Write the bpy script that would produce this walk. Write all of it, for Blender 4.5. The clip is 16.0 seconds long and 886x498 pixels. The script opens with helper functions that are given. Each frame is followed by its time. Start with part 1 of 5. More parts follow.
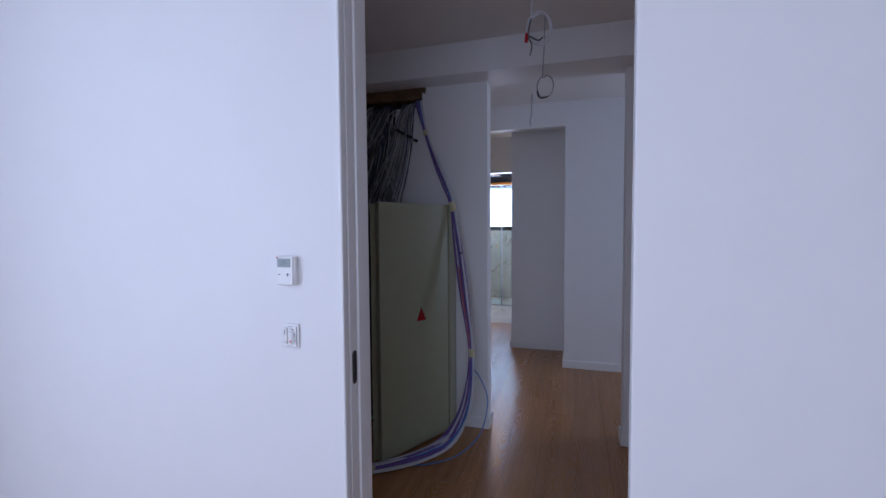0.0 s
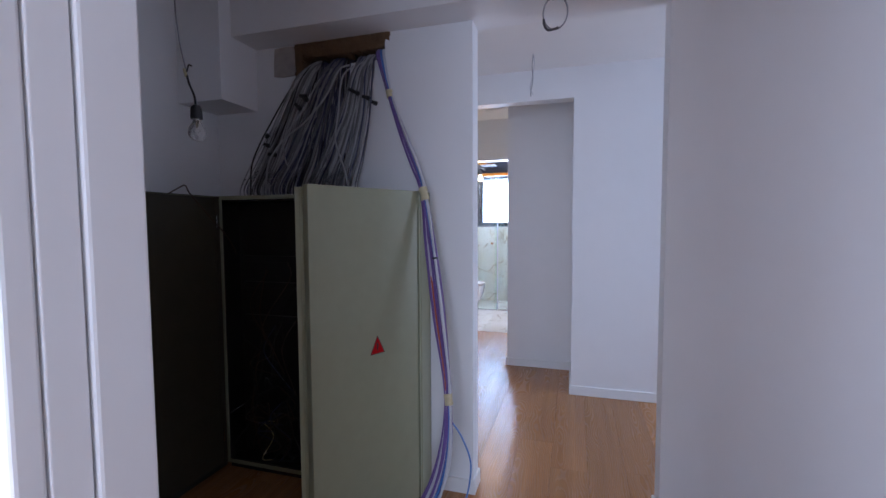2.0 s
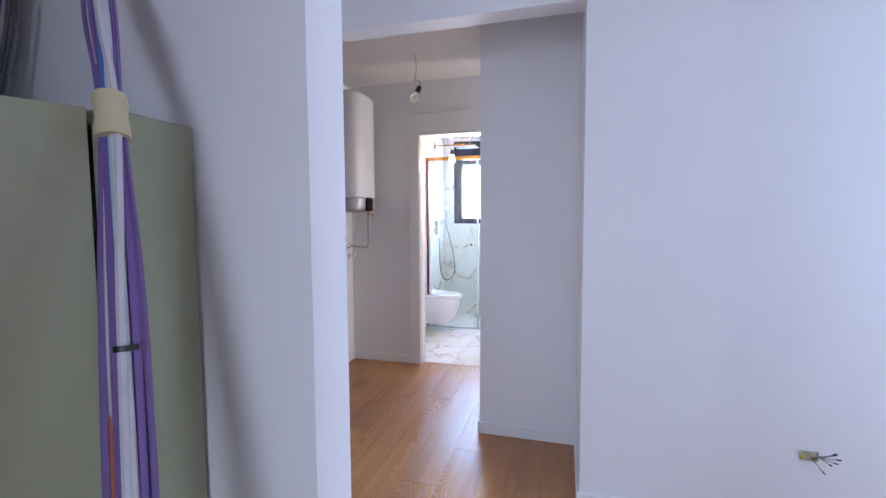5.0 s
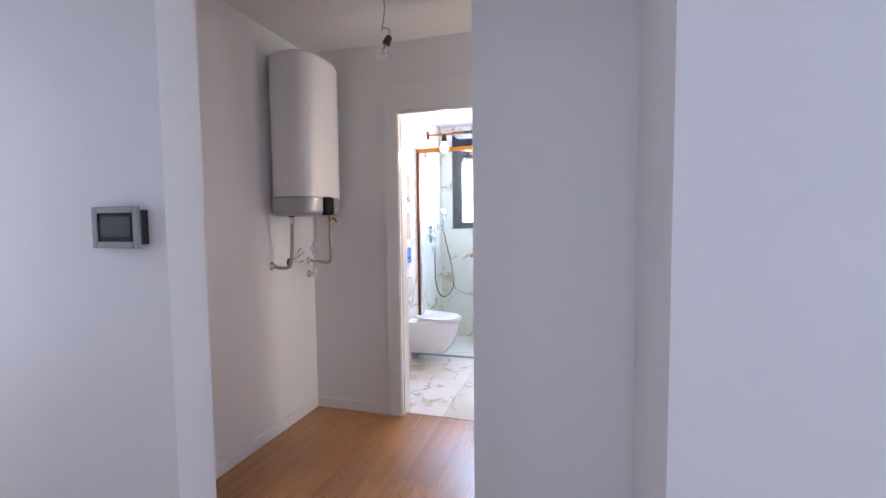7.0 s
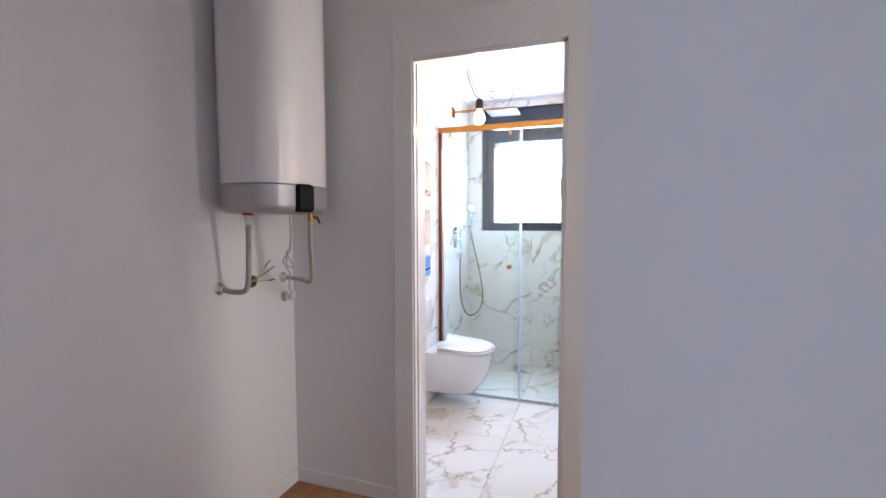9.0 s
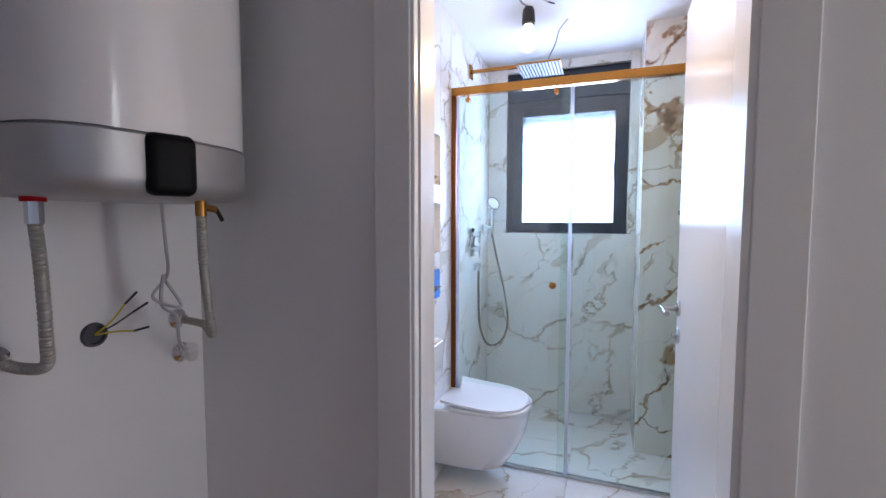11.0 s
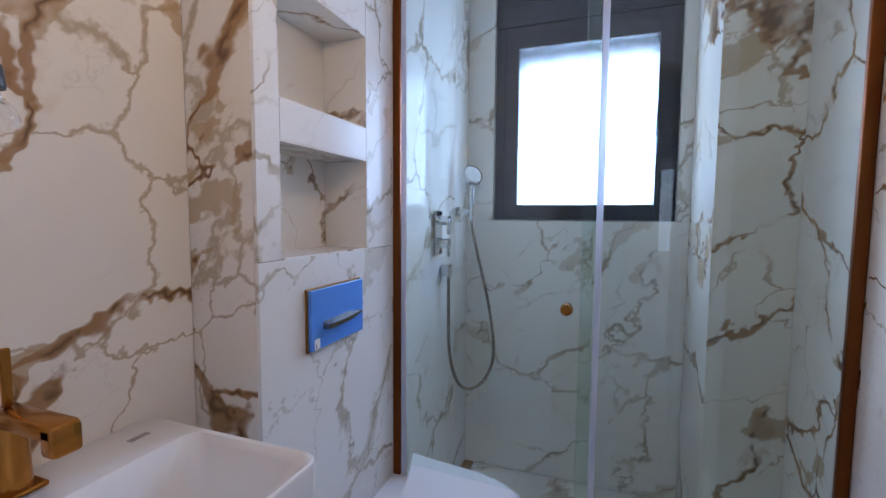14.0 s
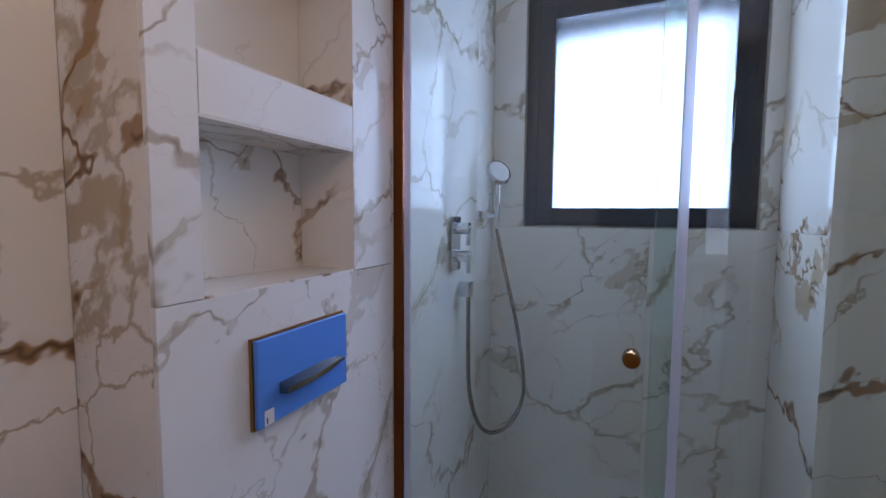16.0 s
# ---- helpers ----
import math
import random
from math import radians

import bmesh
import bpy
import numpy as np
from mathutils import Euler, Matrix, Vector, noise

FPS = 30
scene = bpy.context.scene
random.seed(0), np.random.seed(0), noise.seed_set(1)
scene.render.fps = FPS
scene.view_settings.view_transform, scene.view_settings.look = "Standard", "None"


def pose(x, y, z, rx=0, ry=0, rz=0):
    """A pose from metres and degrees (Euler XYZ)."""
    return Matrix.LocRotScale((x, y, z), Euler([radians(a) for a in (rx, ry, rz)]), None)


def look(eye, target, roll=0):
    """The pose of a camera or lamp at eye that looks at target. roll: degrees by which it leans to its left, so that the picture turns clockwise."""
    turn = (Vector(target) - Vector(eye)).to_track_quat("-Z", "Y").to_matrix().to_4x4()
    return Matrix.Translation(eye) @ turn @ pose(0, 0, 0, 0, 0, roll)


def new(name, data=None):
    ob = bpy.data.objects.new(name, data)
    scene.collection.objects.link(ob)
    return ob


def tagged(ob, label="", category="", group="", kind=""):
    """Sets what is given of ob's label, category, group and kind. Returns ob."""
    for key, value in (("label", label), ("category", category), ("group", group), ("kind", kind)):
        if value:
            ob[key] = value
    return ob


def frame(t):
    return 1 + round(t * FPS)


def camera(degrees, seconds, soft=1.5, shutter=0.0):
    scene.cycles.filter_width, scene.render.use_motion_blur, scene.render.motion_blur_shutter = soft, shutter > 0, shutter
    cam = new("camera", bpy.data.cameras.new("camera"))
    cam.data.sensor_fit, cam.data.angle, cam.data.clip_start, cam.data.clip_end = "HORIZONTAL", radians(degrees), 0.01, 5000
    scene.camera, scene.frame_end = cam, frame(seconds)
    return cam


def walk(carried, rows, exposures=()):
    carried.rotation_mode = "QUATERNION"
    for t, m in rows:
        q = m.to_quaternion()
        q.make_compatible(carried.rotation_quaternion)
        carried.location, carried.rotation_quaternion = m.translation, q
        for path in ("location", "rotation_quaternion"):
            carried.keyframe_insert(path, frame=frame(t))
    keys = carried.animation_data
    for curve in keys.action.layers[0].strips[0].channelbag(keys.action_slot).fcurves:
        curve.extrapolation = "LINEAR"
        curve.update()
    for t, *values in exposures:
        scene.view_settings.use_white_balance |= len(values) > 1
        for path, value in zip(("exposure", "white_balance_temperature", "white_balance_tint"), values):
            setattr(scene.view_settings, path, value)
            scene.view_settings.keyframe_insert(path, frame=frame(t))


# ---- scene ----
cam = camera(90.8, 16.0)
PATH = [
    (0, (-0.014, 0.788, 1.311), (-0.591, 2.7, 1.212), -0.4),
    (0.5, (-0.029, 0.952, 1.312), (-0.6, 2.865, 1.204), -0.3),
    (1, (-0.037, 1.132, 1.308), (-0.607, 3.046, 1.197), -0.3),
    (1.5, (-0.07, 1.343, 1.308), (-0.639, 3.257, 1.195), -0.3),
    (2, (-0.1, 1.544, 1.305), (-0.669, 3.457, 1.188), -0.3),
    (2.5, (-0.114, 1.76, 1.299), (-0.679, 3.675, 1.181), -0.3),
    (3, (-0.143, 1.984, 1.291), (-0.705, 3.9, 1.173), -0.4),
    (3.5, (-0.174, 2.209, 1.299), (-0.733, 4.125, 1.179), -0.5),
    (4, (-0.171, 2.447, 1.3), (-0.716, 4.367, 1.168), -0.4),
    (4.5, (-0.151, 2.697, 1.3), (-0.697, 4.616, 1.17), -0.4),
    (5, (-0.175, 2.954, 1.303), (-0.717, 4.875, 1.168), -0.3),
    (7.5, (-0.365, 4.15, 1.329), (-0.966, 6.054, 1.207), -0.4),
    (8, (-0.459, 4.375, 1.332), (-1.086, 6.27, 1.206), 0.0),
    (8.5, (-0.562, 4.589, 1.336), (-1.212, 6.476, 1.213), -0.1),
    (9, (-0.649, 4.818, 1.342), (-1.312, 6.7, 1.211), -0.1),
    (9.5, (-0.709, 5.042, 1.345), (-1.4, 6.914, 1.209), 0.3),
    (10, (-0.855, 5.266, 1.342), (-1.54, 7.141, 1.21), -0.0),
    (10.2, (-0.897, 5.353, 1.351), (-1.584, 7.226, 1.214), 0.0),
    (12.3, (-1.101, 6.225, 1.273), (-1.781, 8.102, 1.159), 0.2),
    (12.5, (-1.104, 6.289, 1.268), (-1.785, 8.166, 1.151), 0.2),
    (13, (-1.106, 6.448, 1.256), (-1.784, 8.325, 1.129), 0.2),
    (13.5, (-1.124, 6.581, 1.244), (-1.797, 8.459, 1.105), 0.3),
    (14, (-1.161, 6.705, 1.264), (-1.844, 8.578, 1.113), 0.4),
    (14.5, (-1.201, 6.813, 1.271), (-1.89, 8.685, 1.116), 0.3),
    (15, (-1.225, 6.924, 1.294), (-1.938, 8.786, 1.14), 0.4),
    (15.5, (-1.245, 7.008, 1.291), (-1.997, 8.855, 1.143), 0.3),
    (16, (-1.256, 7.035, 1.286), (-2.049, 8.865, 1.134), 0.4),
]
# seconds, stops, kelvin, tint: the clip's own automatic exposure and white balance
EXPOSURES = [(0, -0.86, 6150, 13), (1, -0.62, 6100, 12), (1.5, -0.26, 6150, 12), (2.5, 0.62, 6200, 11.5), (3.5, 0.8, 6150, 11.5), (5, 0.63, 6200, 12), (7.5, 0.5, 6600, 12),
             (9, 0.45, 6500, 11), (10, 0.22, 6150, 9), (12.3, -0.9, 5900, 11), (13.5, -1.14, 5950, 11), (15, -1.54, 6150, 14), (16, -1.66, 6150, 17)]
walk(cam, [(t, look(eye, target, roll)) for t, eye, target, roll in PATH], EXPOSURES)

# ---- world and large lights ----
world = bpy.data.worlds.new("sky")
scene.world = world
world.use_nodes = True
sky = world.node_tree.nodes.new("ShaderNodeTexSky")
sky.sky_type, sky.sun_disc = "NISHITA", False
sky.sun_elevation, sky.sun_rotation = radians(40), radians(200)
world.node_tree.nodes["Background"].inputs[1].default_value = 0.1
world.node_tree.links.new(sky.outputs[0], world.node_tree.nodes["Background"].inputs[0])


def window_light(name, place, target, width, height, watts, colour):
    data = bpy.data.lights.new(name, "AREA")
    data.shape, data.size, data.size_y, data.energy, data.color = "RECTANGLE", width, height, watts, colour
    ob = new(name, data)
    ob.matrix_world = look(place, target)
    return ob


DAY = (0.61, 0.73, 1.0)
window_light("daylight_start_west", (-2.52, -0.3, 1.45), (0, -0.3, 1.45), 2.2, 2.0, 104, DAY)
# fill added behind the start to brighten vestibule and pier; its window is assumed
window_light("start_south_fill", (0.3, -2.62, 1.45), (0.3, 0, 1.45), 2.4, 2.0, 86, DAY)
window_light("daylight_hall_east", (3.12, 4.3, 1.3), (0, 4.3, 1.3), 1.1, 2.1, 37, DAY)
# fill added to lift the narrow pier; no window is known at this end
window_light("hall_west_fill", (-4.12, 4.3, 1.3), (0, 4.3, 1.3), 1.1, 2.1, 14, (0.70, 0.78, 1.0))
# added warm fill that brightens the nook; passage and window are assumed
window_light("nook_fill", (1.32, 6.44, 1.3), (0, 6.44, 1.3), 0.34, 2.2, 18, (1.0, 0.94, 0.90))
window_light("daylight_bathroom", (-1.26, 8.99, 1.68), (-1.26, 0, 1.68), 0.62, 0.8, 47, (0.54, 0.67, 1.0))


# ---- materials ----
def material(name, colour, rough=0.5, metal=0.0, grain=0.0, grain_size=30.0, bump=0.0, bump_size=200.0, mix=None, coat=0.0, per_object=0.0):
    """A surface with mottling at grain_size, and fine relief at bump_size."""
    m = bpy.data.materials.new(name)
    m.use_nodes = True
    nt = m.node_tree
    b = nt.nodes["Principled BSDF"]
    b.inputs["Base Color"].default_value = (*colour, 1)
    b.inputs["Roughness"].default_value, b.inputs["Metallic"].default_value = rough, metal
    b.inputs["Coat Weight"].default_value = coat
    b.inputs["Coat Roughness"].default_value = 0.08
    tc = nt.nodes.new("ShaderNodeTexCoord")
    if grain:
        n1 = nt.nodes.new("ShaderNodeTexNoise")
        n1.inputs["Scale"].default_value, n1.inputs["Detail"].default_value = grain_size, 6
        n2 = nt.nodes.new("ShaderNodeTexNoise")
        n2.inputs["Scale"].default_value, n2.inputs["Detail"].default_value = grain_size * 0.06, 3
        add = nt.nodes.new("ShaderNodeMath")
        add.operation = "ADD"
        nt.links.new(tc.outputs["Object"], n1.inputs["Vector"])
        nt.links.new(tc.outputs["Object"], n2.inputs["Vector"])
        nt.links.new(n1.outputs["Fac"], add.inputs[0])
        nt.links.new(n2.outputs["Fac"], add.inputs[1])
        ramp = nt.nodes.new("ShaderNodeMapRange")
        ramp.inputs["From Min"].default_value, ramp.inputs["From Max"].default_value = 0.6, 1.4
        nt.links.new(add.outputs[0], ramp.inputs["Value"])
        mx = nt.nodes.new("ShaderNodeMix")
        mx.data_type = "RGBA"
        dark = mix or tuple(c * (1 - grain) for c in colour)
        mx.inputs["A"].default_value, mx.inputs["B"].default_value = (*dark, 1), (*colour, 1)
        nt.links.new(ramp.outputs[0], mx.inputs["Factor"])
        nt.links.new(mx.outputs["Result"], b.inputs["Base Color"])
        rr = nt.nodes.new("ShaderNodeMapRange")
        rr.inputs["To Min"].default_value, rr.inputs["To Max"].default_value = rough * 1.15, rough * 0.85
        nt.links.new(add.outputs[0], rr.inputs["Value"])
        nt.links.new(rr.outputs[0], b.inputs["Roughness"])
    if bump:
        n3 = nt.nodes.new("ShaderNodeTexNoise")
        n3.inputs["Scale"].default_value, n3.inputs["Detail"].default_value = bump_size, 4
        nt.links.new(tc.outputs["Object"], n3.inputs["Vector"])
        bp = nt.nodes.new("ShaderNodeBump")
        bp.inputs["Strength"].default_value, bp.inputs["Distance"].default_value = bump, 0.002
        nt.links.new(n3.outputs["Fac"], bp.inputs["Height"])
        nt.links.new(bp.outputs[0], b.inputs["Normal"])
    return m


def oak_material():
    """Plain-sawn oak: rings of a long tilted log cut by each board, fine pores along it, and a brushed relief."""
    m = bpy.data.materials.new("oak_plank")
    m.use_nodes = True
    nt = m.node_tree
    b = nt.nodes["Principled BSDF"]
    tc = nt.nodes.new("ShaderNodeTexCoord")
    info = nt.nodes.new("ShaderNodeObjectInfo")

    def math_node(op, a, c=None, d=None):
        n = nt.nodes.new("ShaderNodeMath")
        n.operation = op
        for k, v in enumerate((a, c, d)):
            if v is None:
                continue
            if isinstance(v, (int, float)):
                n.inputs[k].default_value = v
            else:
                nt.links.new(v, n.inputs[k])
        return n.outputs[0]

    def noise(scale, stretch, detail, offset):
        v = nt.nodes.new("ShaderNodeVectorMath")
        v.operation = "MULTIPLY_ADD"
        v.inputs[1].default_value = stretch
        nt.links.new(tc.outputs["Object"], v.inputs[0])
        nt.links.new(offset, v.inputs[2])
        n = nt.nodes.new("ShaderNodeTexNoise")
        n.inputs["Scale"].default_value, n.inputs["Detail"].default_value = scale, detail
        nt.links.new(v.outputs[0], n.inputs["Vector"])
        return n.outputs["Fac"]

    rnd = info.outputs["Random"]
    comb = nt.nodes.new("ShaderNodeCombineXYZ")
    nt.links.new(math_node("MULTIPLY", rnd, 37.0), comb.inputs[0])
    nt.links.new(math_node("MULTIPLY", rnd, 91.0), comb.inputs[1])
    off = comb.outputs[0]
    sep = nt.nodes.new("ShaderNodeSeparateXYZ")
    nt.links.new(tc.outputs["Object"], sep.inputs[0])
    bend = noise(1.0, (2.5, 1.1, 1.0), 2, off)
    wob = noise(1.0, (22.0, 2.6, 1.0), 3, off)
    second = math_node("FRACT", math_node("MULTIPLY", rnd, 17.3))
    across = math_node("ADD", sep.outputs[0], math_node("MULTIPLY_ADD", second, 0.16, -0.08))
    across = math_node("MULTIPLY_ADD", wob, 0.045, across)
    tilt = math_node("MULTIPLY_ADD", rnd, 0.06, 0.03)
    deep = math_node("MULTIPLY", sep.outputs[1], tilt)
    deep = math_node("MULTIPLY_ADD", bend, 0.30, deep)
    deep = math_node("ADD", deep, -0.12)
    r = math_node("SQRT", math_node("ADD", math_node("MULTIPLY", across, across), math_node("MULTIPLY", deep, deep)))
    ring = math_node("FRACT", math_node("MULTIPLY", r, 115.0))
    ring = math_node("POWER", ring, 2.2)
    pores = noise(1.0, (330.0, 9.0, 1.0), 3, off)
    streak = noise(1.0, (26.0, 0.9, 1.0), 4, off)
    blotch = noise(1.0, (5.0, 1.6, 1.0), 3, off)
    fade = math_node("MULTIPLY_ADD", blotch, 1.5, -0.28)
    line = math_node("MULTIPLY", ring, fade)
    tone = math_node("MULTIPLY_ADD", streak, 0.55, math_node("MULTIPLY", pores, 0.40))
    tone = math_node("MULTIPLY_ADD", line, -0.50, tone)
    ramp = nt.nodes.new("ShaderNodeValToRGB")
    ramp.color_ramp.elements[0].position, ramp.color_ramp.elements[1].position = 0.12, 0.66
    ramp.color_ramp.elements[0].color = (0.25, 0.097, 0.032, 1)
    ramp.color_ramp.elements[1].color = (0.54, 0.272, 0.112, 1)
    nt.links.new(tone, ramp.inputs[0])
    hsv = nt.nodes.new("ShaderNodeHueSaturation")
    nt.links.new(math_node("MULTIPLY_ADD", rnd, 0.24, 0.89), hsv.inputs["Value"])
    nt.links.new(ramp.outputs[0], hsv.inputs["Color"])
    nt.links.new(hsv.outputs[0], b.inputs["Base Color"])
    nt.links.new(math_node("MULTIPLY_ADD", line, 0.18, 0.25), b.inputs["Roughness"])
    b.inputs["Specular IOR Level"].default_value = 0.5
    bp = nt.nodes.new("ShaderNodeBump")
    bp.inputs["Strength"].default_value, bp.inputs["Distance"].default_value = 0.85, 0.0014
    nt.links.new(math_node("MULTIPLY_ADD", line, -0.8, math_node("MULTIPLY", pores, 0.25)), bp.inputs["Height"])
    nt.links.new(bp.outputs[0], b.inputs["Normal"])
    return m


def marble_material(name, rough=0.07, strength=1.0, brown=1.0, dense=0.0):
    """Polished white slab with branching veins, grey-olive to rust brown, and tan smudges along them."""
    m = bpy.data.materials.new(name)
    m.use_nodes = True
    nt = m.node_tree
    link = nt.links.new
    b = nt.nodes["Principled BSDF"]
    tc = nt.nodes.new("ShaderNodeTexCoord")
    info = nt.nodes.new("ShaderNodeObjectInfo")
    comb = nt.nodes.new("ShaderNodeCombineXYZ")
    for k in range(3):
        link(info.outputs["Random"], comb.inputs[k])
    shift = nt.nodes.new("ShaderNodeVectorMath")
    shift.operation = "MULTIPLY_ADD"
    shift.inputs[1].default_value = (17.0, 29.0, 11.0)
    link(comb.outputs[0], shift.inputs[0])
    link(tc.outputs["Object"], shift.inputs[2])
    # draw the pattern out along a rising diagonal
    along = Vector((1.0, 1.0, 0.75)).normalized()
    dot = nt.nodes.new("ShaderNodeVectorMath")
    dot.operation = "DOT_PRODUCT"
    dot.inputs[1].default_value = along
    link(shift.outputs[0], dot.inputs[0])
    back_off = nt.nodes.new("ShaderNodeVectorMath")
    back_off.operation = "SCALE"
    back_off.inputs[0].default_value = along * 0.5
    link(dot.outputs["Value"], back_off.inputs["Scale"])
    rot = nt.nodes.new("ShaderNodeVectorMath")
    rot.operation = "SUBTRACT"
    link(shift.outputs[0], rot.inputs[0])
    link(back_off.outputs[0], rot.inputs[1])

    def warped(scale, amount):
        n = nt.nodes.new("ShaderNodeTexNoise")
        n.inputs["Scale"].default_value, n.inputs["Detail"].default_value = scale, 5
        n.inputs["Roughness"].default_value = 0.6
        link(rot.outputs[0], n.inputs["Vector"])
        sub = nt.nodes.new("ShaderNodeVectorMath")
        sub.operation = "SUBTRACT"
        sub.inputs[1].default_value = (0.5, 0.5, 0.5)
        link(n.outputs["Color"], sub.inputs[0])
        ma = nt.nodes.new("ShaderNodeVectorMath")
        ma.operation = "MULTIPLY_ADD"
        ma.inputs[1].default_value = (amount, amount, amount)
        link(sub.outputs[0], ma.inputs[0])
        link(rot.outputs[0], ma.inputs[2])
        return ma.outputs[0]

    def band(value, lo, hi):
        r = nt.nodes.new("ShaderNodeMapRange")
        r.interpolation_type = "SMOOTHSTEP"
        r.inputs["From Min"].default_value, r.inputs["From Max"].default_value = lo, hi
        r.inputs["To Min"].default_value, r.inputs["To Max"].default_value = 1.0, 0.0
        link(value, r.inputs["Value"])
        return r.outputs[0]

    def times(a, c):
        x = nt.nodes.new("ShaderNodeMath")
        x.operation = "MULTIPLY"
        link(a, x.inputs[0])
        if isinstance(c, float):
            x.inputs[1].default_value = c
        else:
            link(c, x.inputs[1])
        return x.outputs[0]

    def edges(vec, scale):
        v = nt.nodes.new("ShaderNodeTexVoronoi")
        v.feature = "DISTANCE_TO_EDGE"
        v.inputs["Scale"].default_value = scale
        link(vec, v.inputs["Vector"])
        return v.outputs["Distance"]

    def patches(scale, lo, hi, detail=4):
        n = nt.nodes.new("ShaderNodeTexNoise")
        n.inputs["Scale"].default_value, n.inputs["Detail"].default_value = scale, detail
        link(rot.outputs[0], n.inputs["Vector"])
        r = nt.nodes.new("ShaderNodeMapRange")
        r.interpolation_type = "SMOOTHSTEP"
        r.inputs["From Min"].default_value, r.inputs["From Max"].default_value = lo, hi
        link(n.outputs["Fac"], r.inputs["Value"])
        return r.outputs[0]

    def lay(base, colour, fac):
        x = nt.nodes.new("ShaderNodeMix")
        x.data_type = "RGBA"
        if isinstance(base, tuple):
            x.inputs["A"].default_value = base
        else:
            link(base, x.inputs["A"])
        x.inputs["B"].default_value = colour
        link(fac, x.inputs["Factor"])
        return x.outputs["Result"]

    def contour(vec, scale, level):
        n = nt.nodes.new("ShaderNodeTexNoise")
        n.inputs["Scale"].default_value, n.inputs["Detail"].default_value = scale, 2
        link(vec, n.inputs["Vector"])
        d = nt.nodes.new("ShaderNodeMath")
        d.operation = "SUBTRACT"
        d.inputs[1].default_value = level
        link(n.outputs["Fac"], d.inputs[0])
        a = nt.nodes.new("ShaderNodeMath")
        a.operation = "ABSOLUTE"
        link(d.outputs[0], a.inputs[0])
        return a.outputs[0]

    def vein(vec, scale, thin, thick, spread, lo, hi):
        """Share of the vein's width at which a point lies: 0 in its middle, 1 at its rim."""
        w = nt.nodes.new("ShaderNodeMapRange")
        w.inputs["To Min"].default_value, w.inputs["To Max"].default_value = thin, thick
        link(patches(spread, lo, hi, 7), w.inputs["Value"])
        d = nt.nodes.new("ShaderNodeMath")
        d.operation = "DIVIDE"
        link(edges(vec, scale), d.inputs[0])
        link(w.outputs[0], d.inputs[1])
        return d.outputs[0]

    def shade(cool, rust):
        return (*[c + (r - c) * brown for c, r in zip(cool, rust)], 1)

    big = warped(2.2, 0.55)
    small = warped(4.6, 0.26)
    col = lay(shade((0.82, 0.82, 0.805), (0.82, 0.785, 0.725)), shade((0.74, 0.73, 0.69), (0.73, 0.66, 0.54)), times(patches(1.6, 0.42 - dense, 0.72 - dense), 0.8))
    main = vein(big, 1.9 + 3 * dense, 0.011 + 0.06 * dense, 0.065, 3.0, 0.47 - dense, 0.74 - dense)
    halo = vein(big, 1.9 + 3 * dense, 0.05, 0.26, 2.2, 0.45, 0.75)
    blot = vein(big, 1.9 + 3 * dense, 0.020, 0.16, 2.6, 0.52, 0.70)
    web = vein(small, 3.6, 0.009 + 0.12 * dense, 0.060, 3.4, 0.48 - dense, 0.72 - dense)
    thread = vein(small, 7.0, 0.008, 0.024, 4.0, 0.45, 0.70)
    # tan clouds beside the veins, pale threads, olive network, ragged rust patches, then broken dark veins
    col = lay(col, shade((0.68, 0.67, 0.62), (0.64, 0.53, 0.39)), times(times(band(halo, 0.0, 1.0), patches(4.5, 0.46 - dense, 0.62 - dense, 9)), 0.5 * strength))
    col = lay(col, (0.56, 0.53, 0.46, 1), times(times(band(thread, 0.1, 1.0), patches(2.2, 0.46, 0.58)), 0.5 * strength))
    col = lay(col, shade((0.45, 0.43, 0.34), (0.42, 0.32, 0.20)), times(times(band(web, 0.1, 1.0), patches(1.9, 0.43 - 1.5 * dense, 0.56 - 1.5 * dense, 6)), 0.8 * strength))
    col = lay(col, shade((0.50, 0.47, 0.38), (0.45, 0.32, 0.18)), times(times(band(blot, 0.80, 1.0), patches(9.0, 0.485, 0.525, 12)), 0.8 * strength))
    col = lay(col, shade((0.40, 0.36, 0.26), (0.33, 0.18, 0.075)), times(times(band(main, 0.45, 1.0), patches(6.5, 0.33 - 2 * dense, 0.56 - 2 * dense, 9)), 0.9 * strength))
    col = lay(col, shade((0.26, 0.22, 0.15), (0.12, 0.065, 0.03)), times(times(band(main, 0.05, 0.55), patches(16.0, 0.44, 0.54, 9)), 0.85 * strength))
    link(col, b.inputs["Base Color"])
    b.inputs["Roughness"].default_value = rough
    return m


PAINT = material("white_wall_paint", (0.80, 0.80, 0.81), 0.62, grain=0.03, grain_size=9, bump=0.12, bump_size=260)
CEILING = material("white_ceiling_paint", (0.80, 0.79, 0.78), 0.75, grain=0.03, grain_size=7, bump=0.1, bump_size=200)
TRIM = material("white_lacquer_trim", (0.80, 0.80, 0.80), 0.33, grain=0.02, grain_size=20, bump=0.03, bump_size=150)
DOOR = material("white_lacquer_door", (0.80, 0.80, 0.81), 0.22, grain=0.02, grain_size=12, bump=0.04, bump_size=60)
OAK = oak_material()
MARBLE = marble_material("polished_marble_tile")
MARBLE_SHOWER = marble_material("polished_marble_shower_tile", 0.07, 0.62, 0.25)
MARBLE_WARM = marble_material("polished_cream_marble_tile", 0.07, 1.0, 1.0, 0.06)
MARBLE_NICHE = marble_material("polished_beige_marble_tile", 0.09, 0.7, 0.9, 0.0)
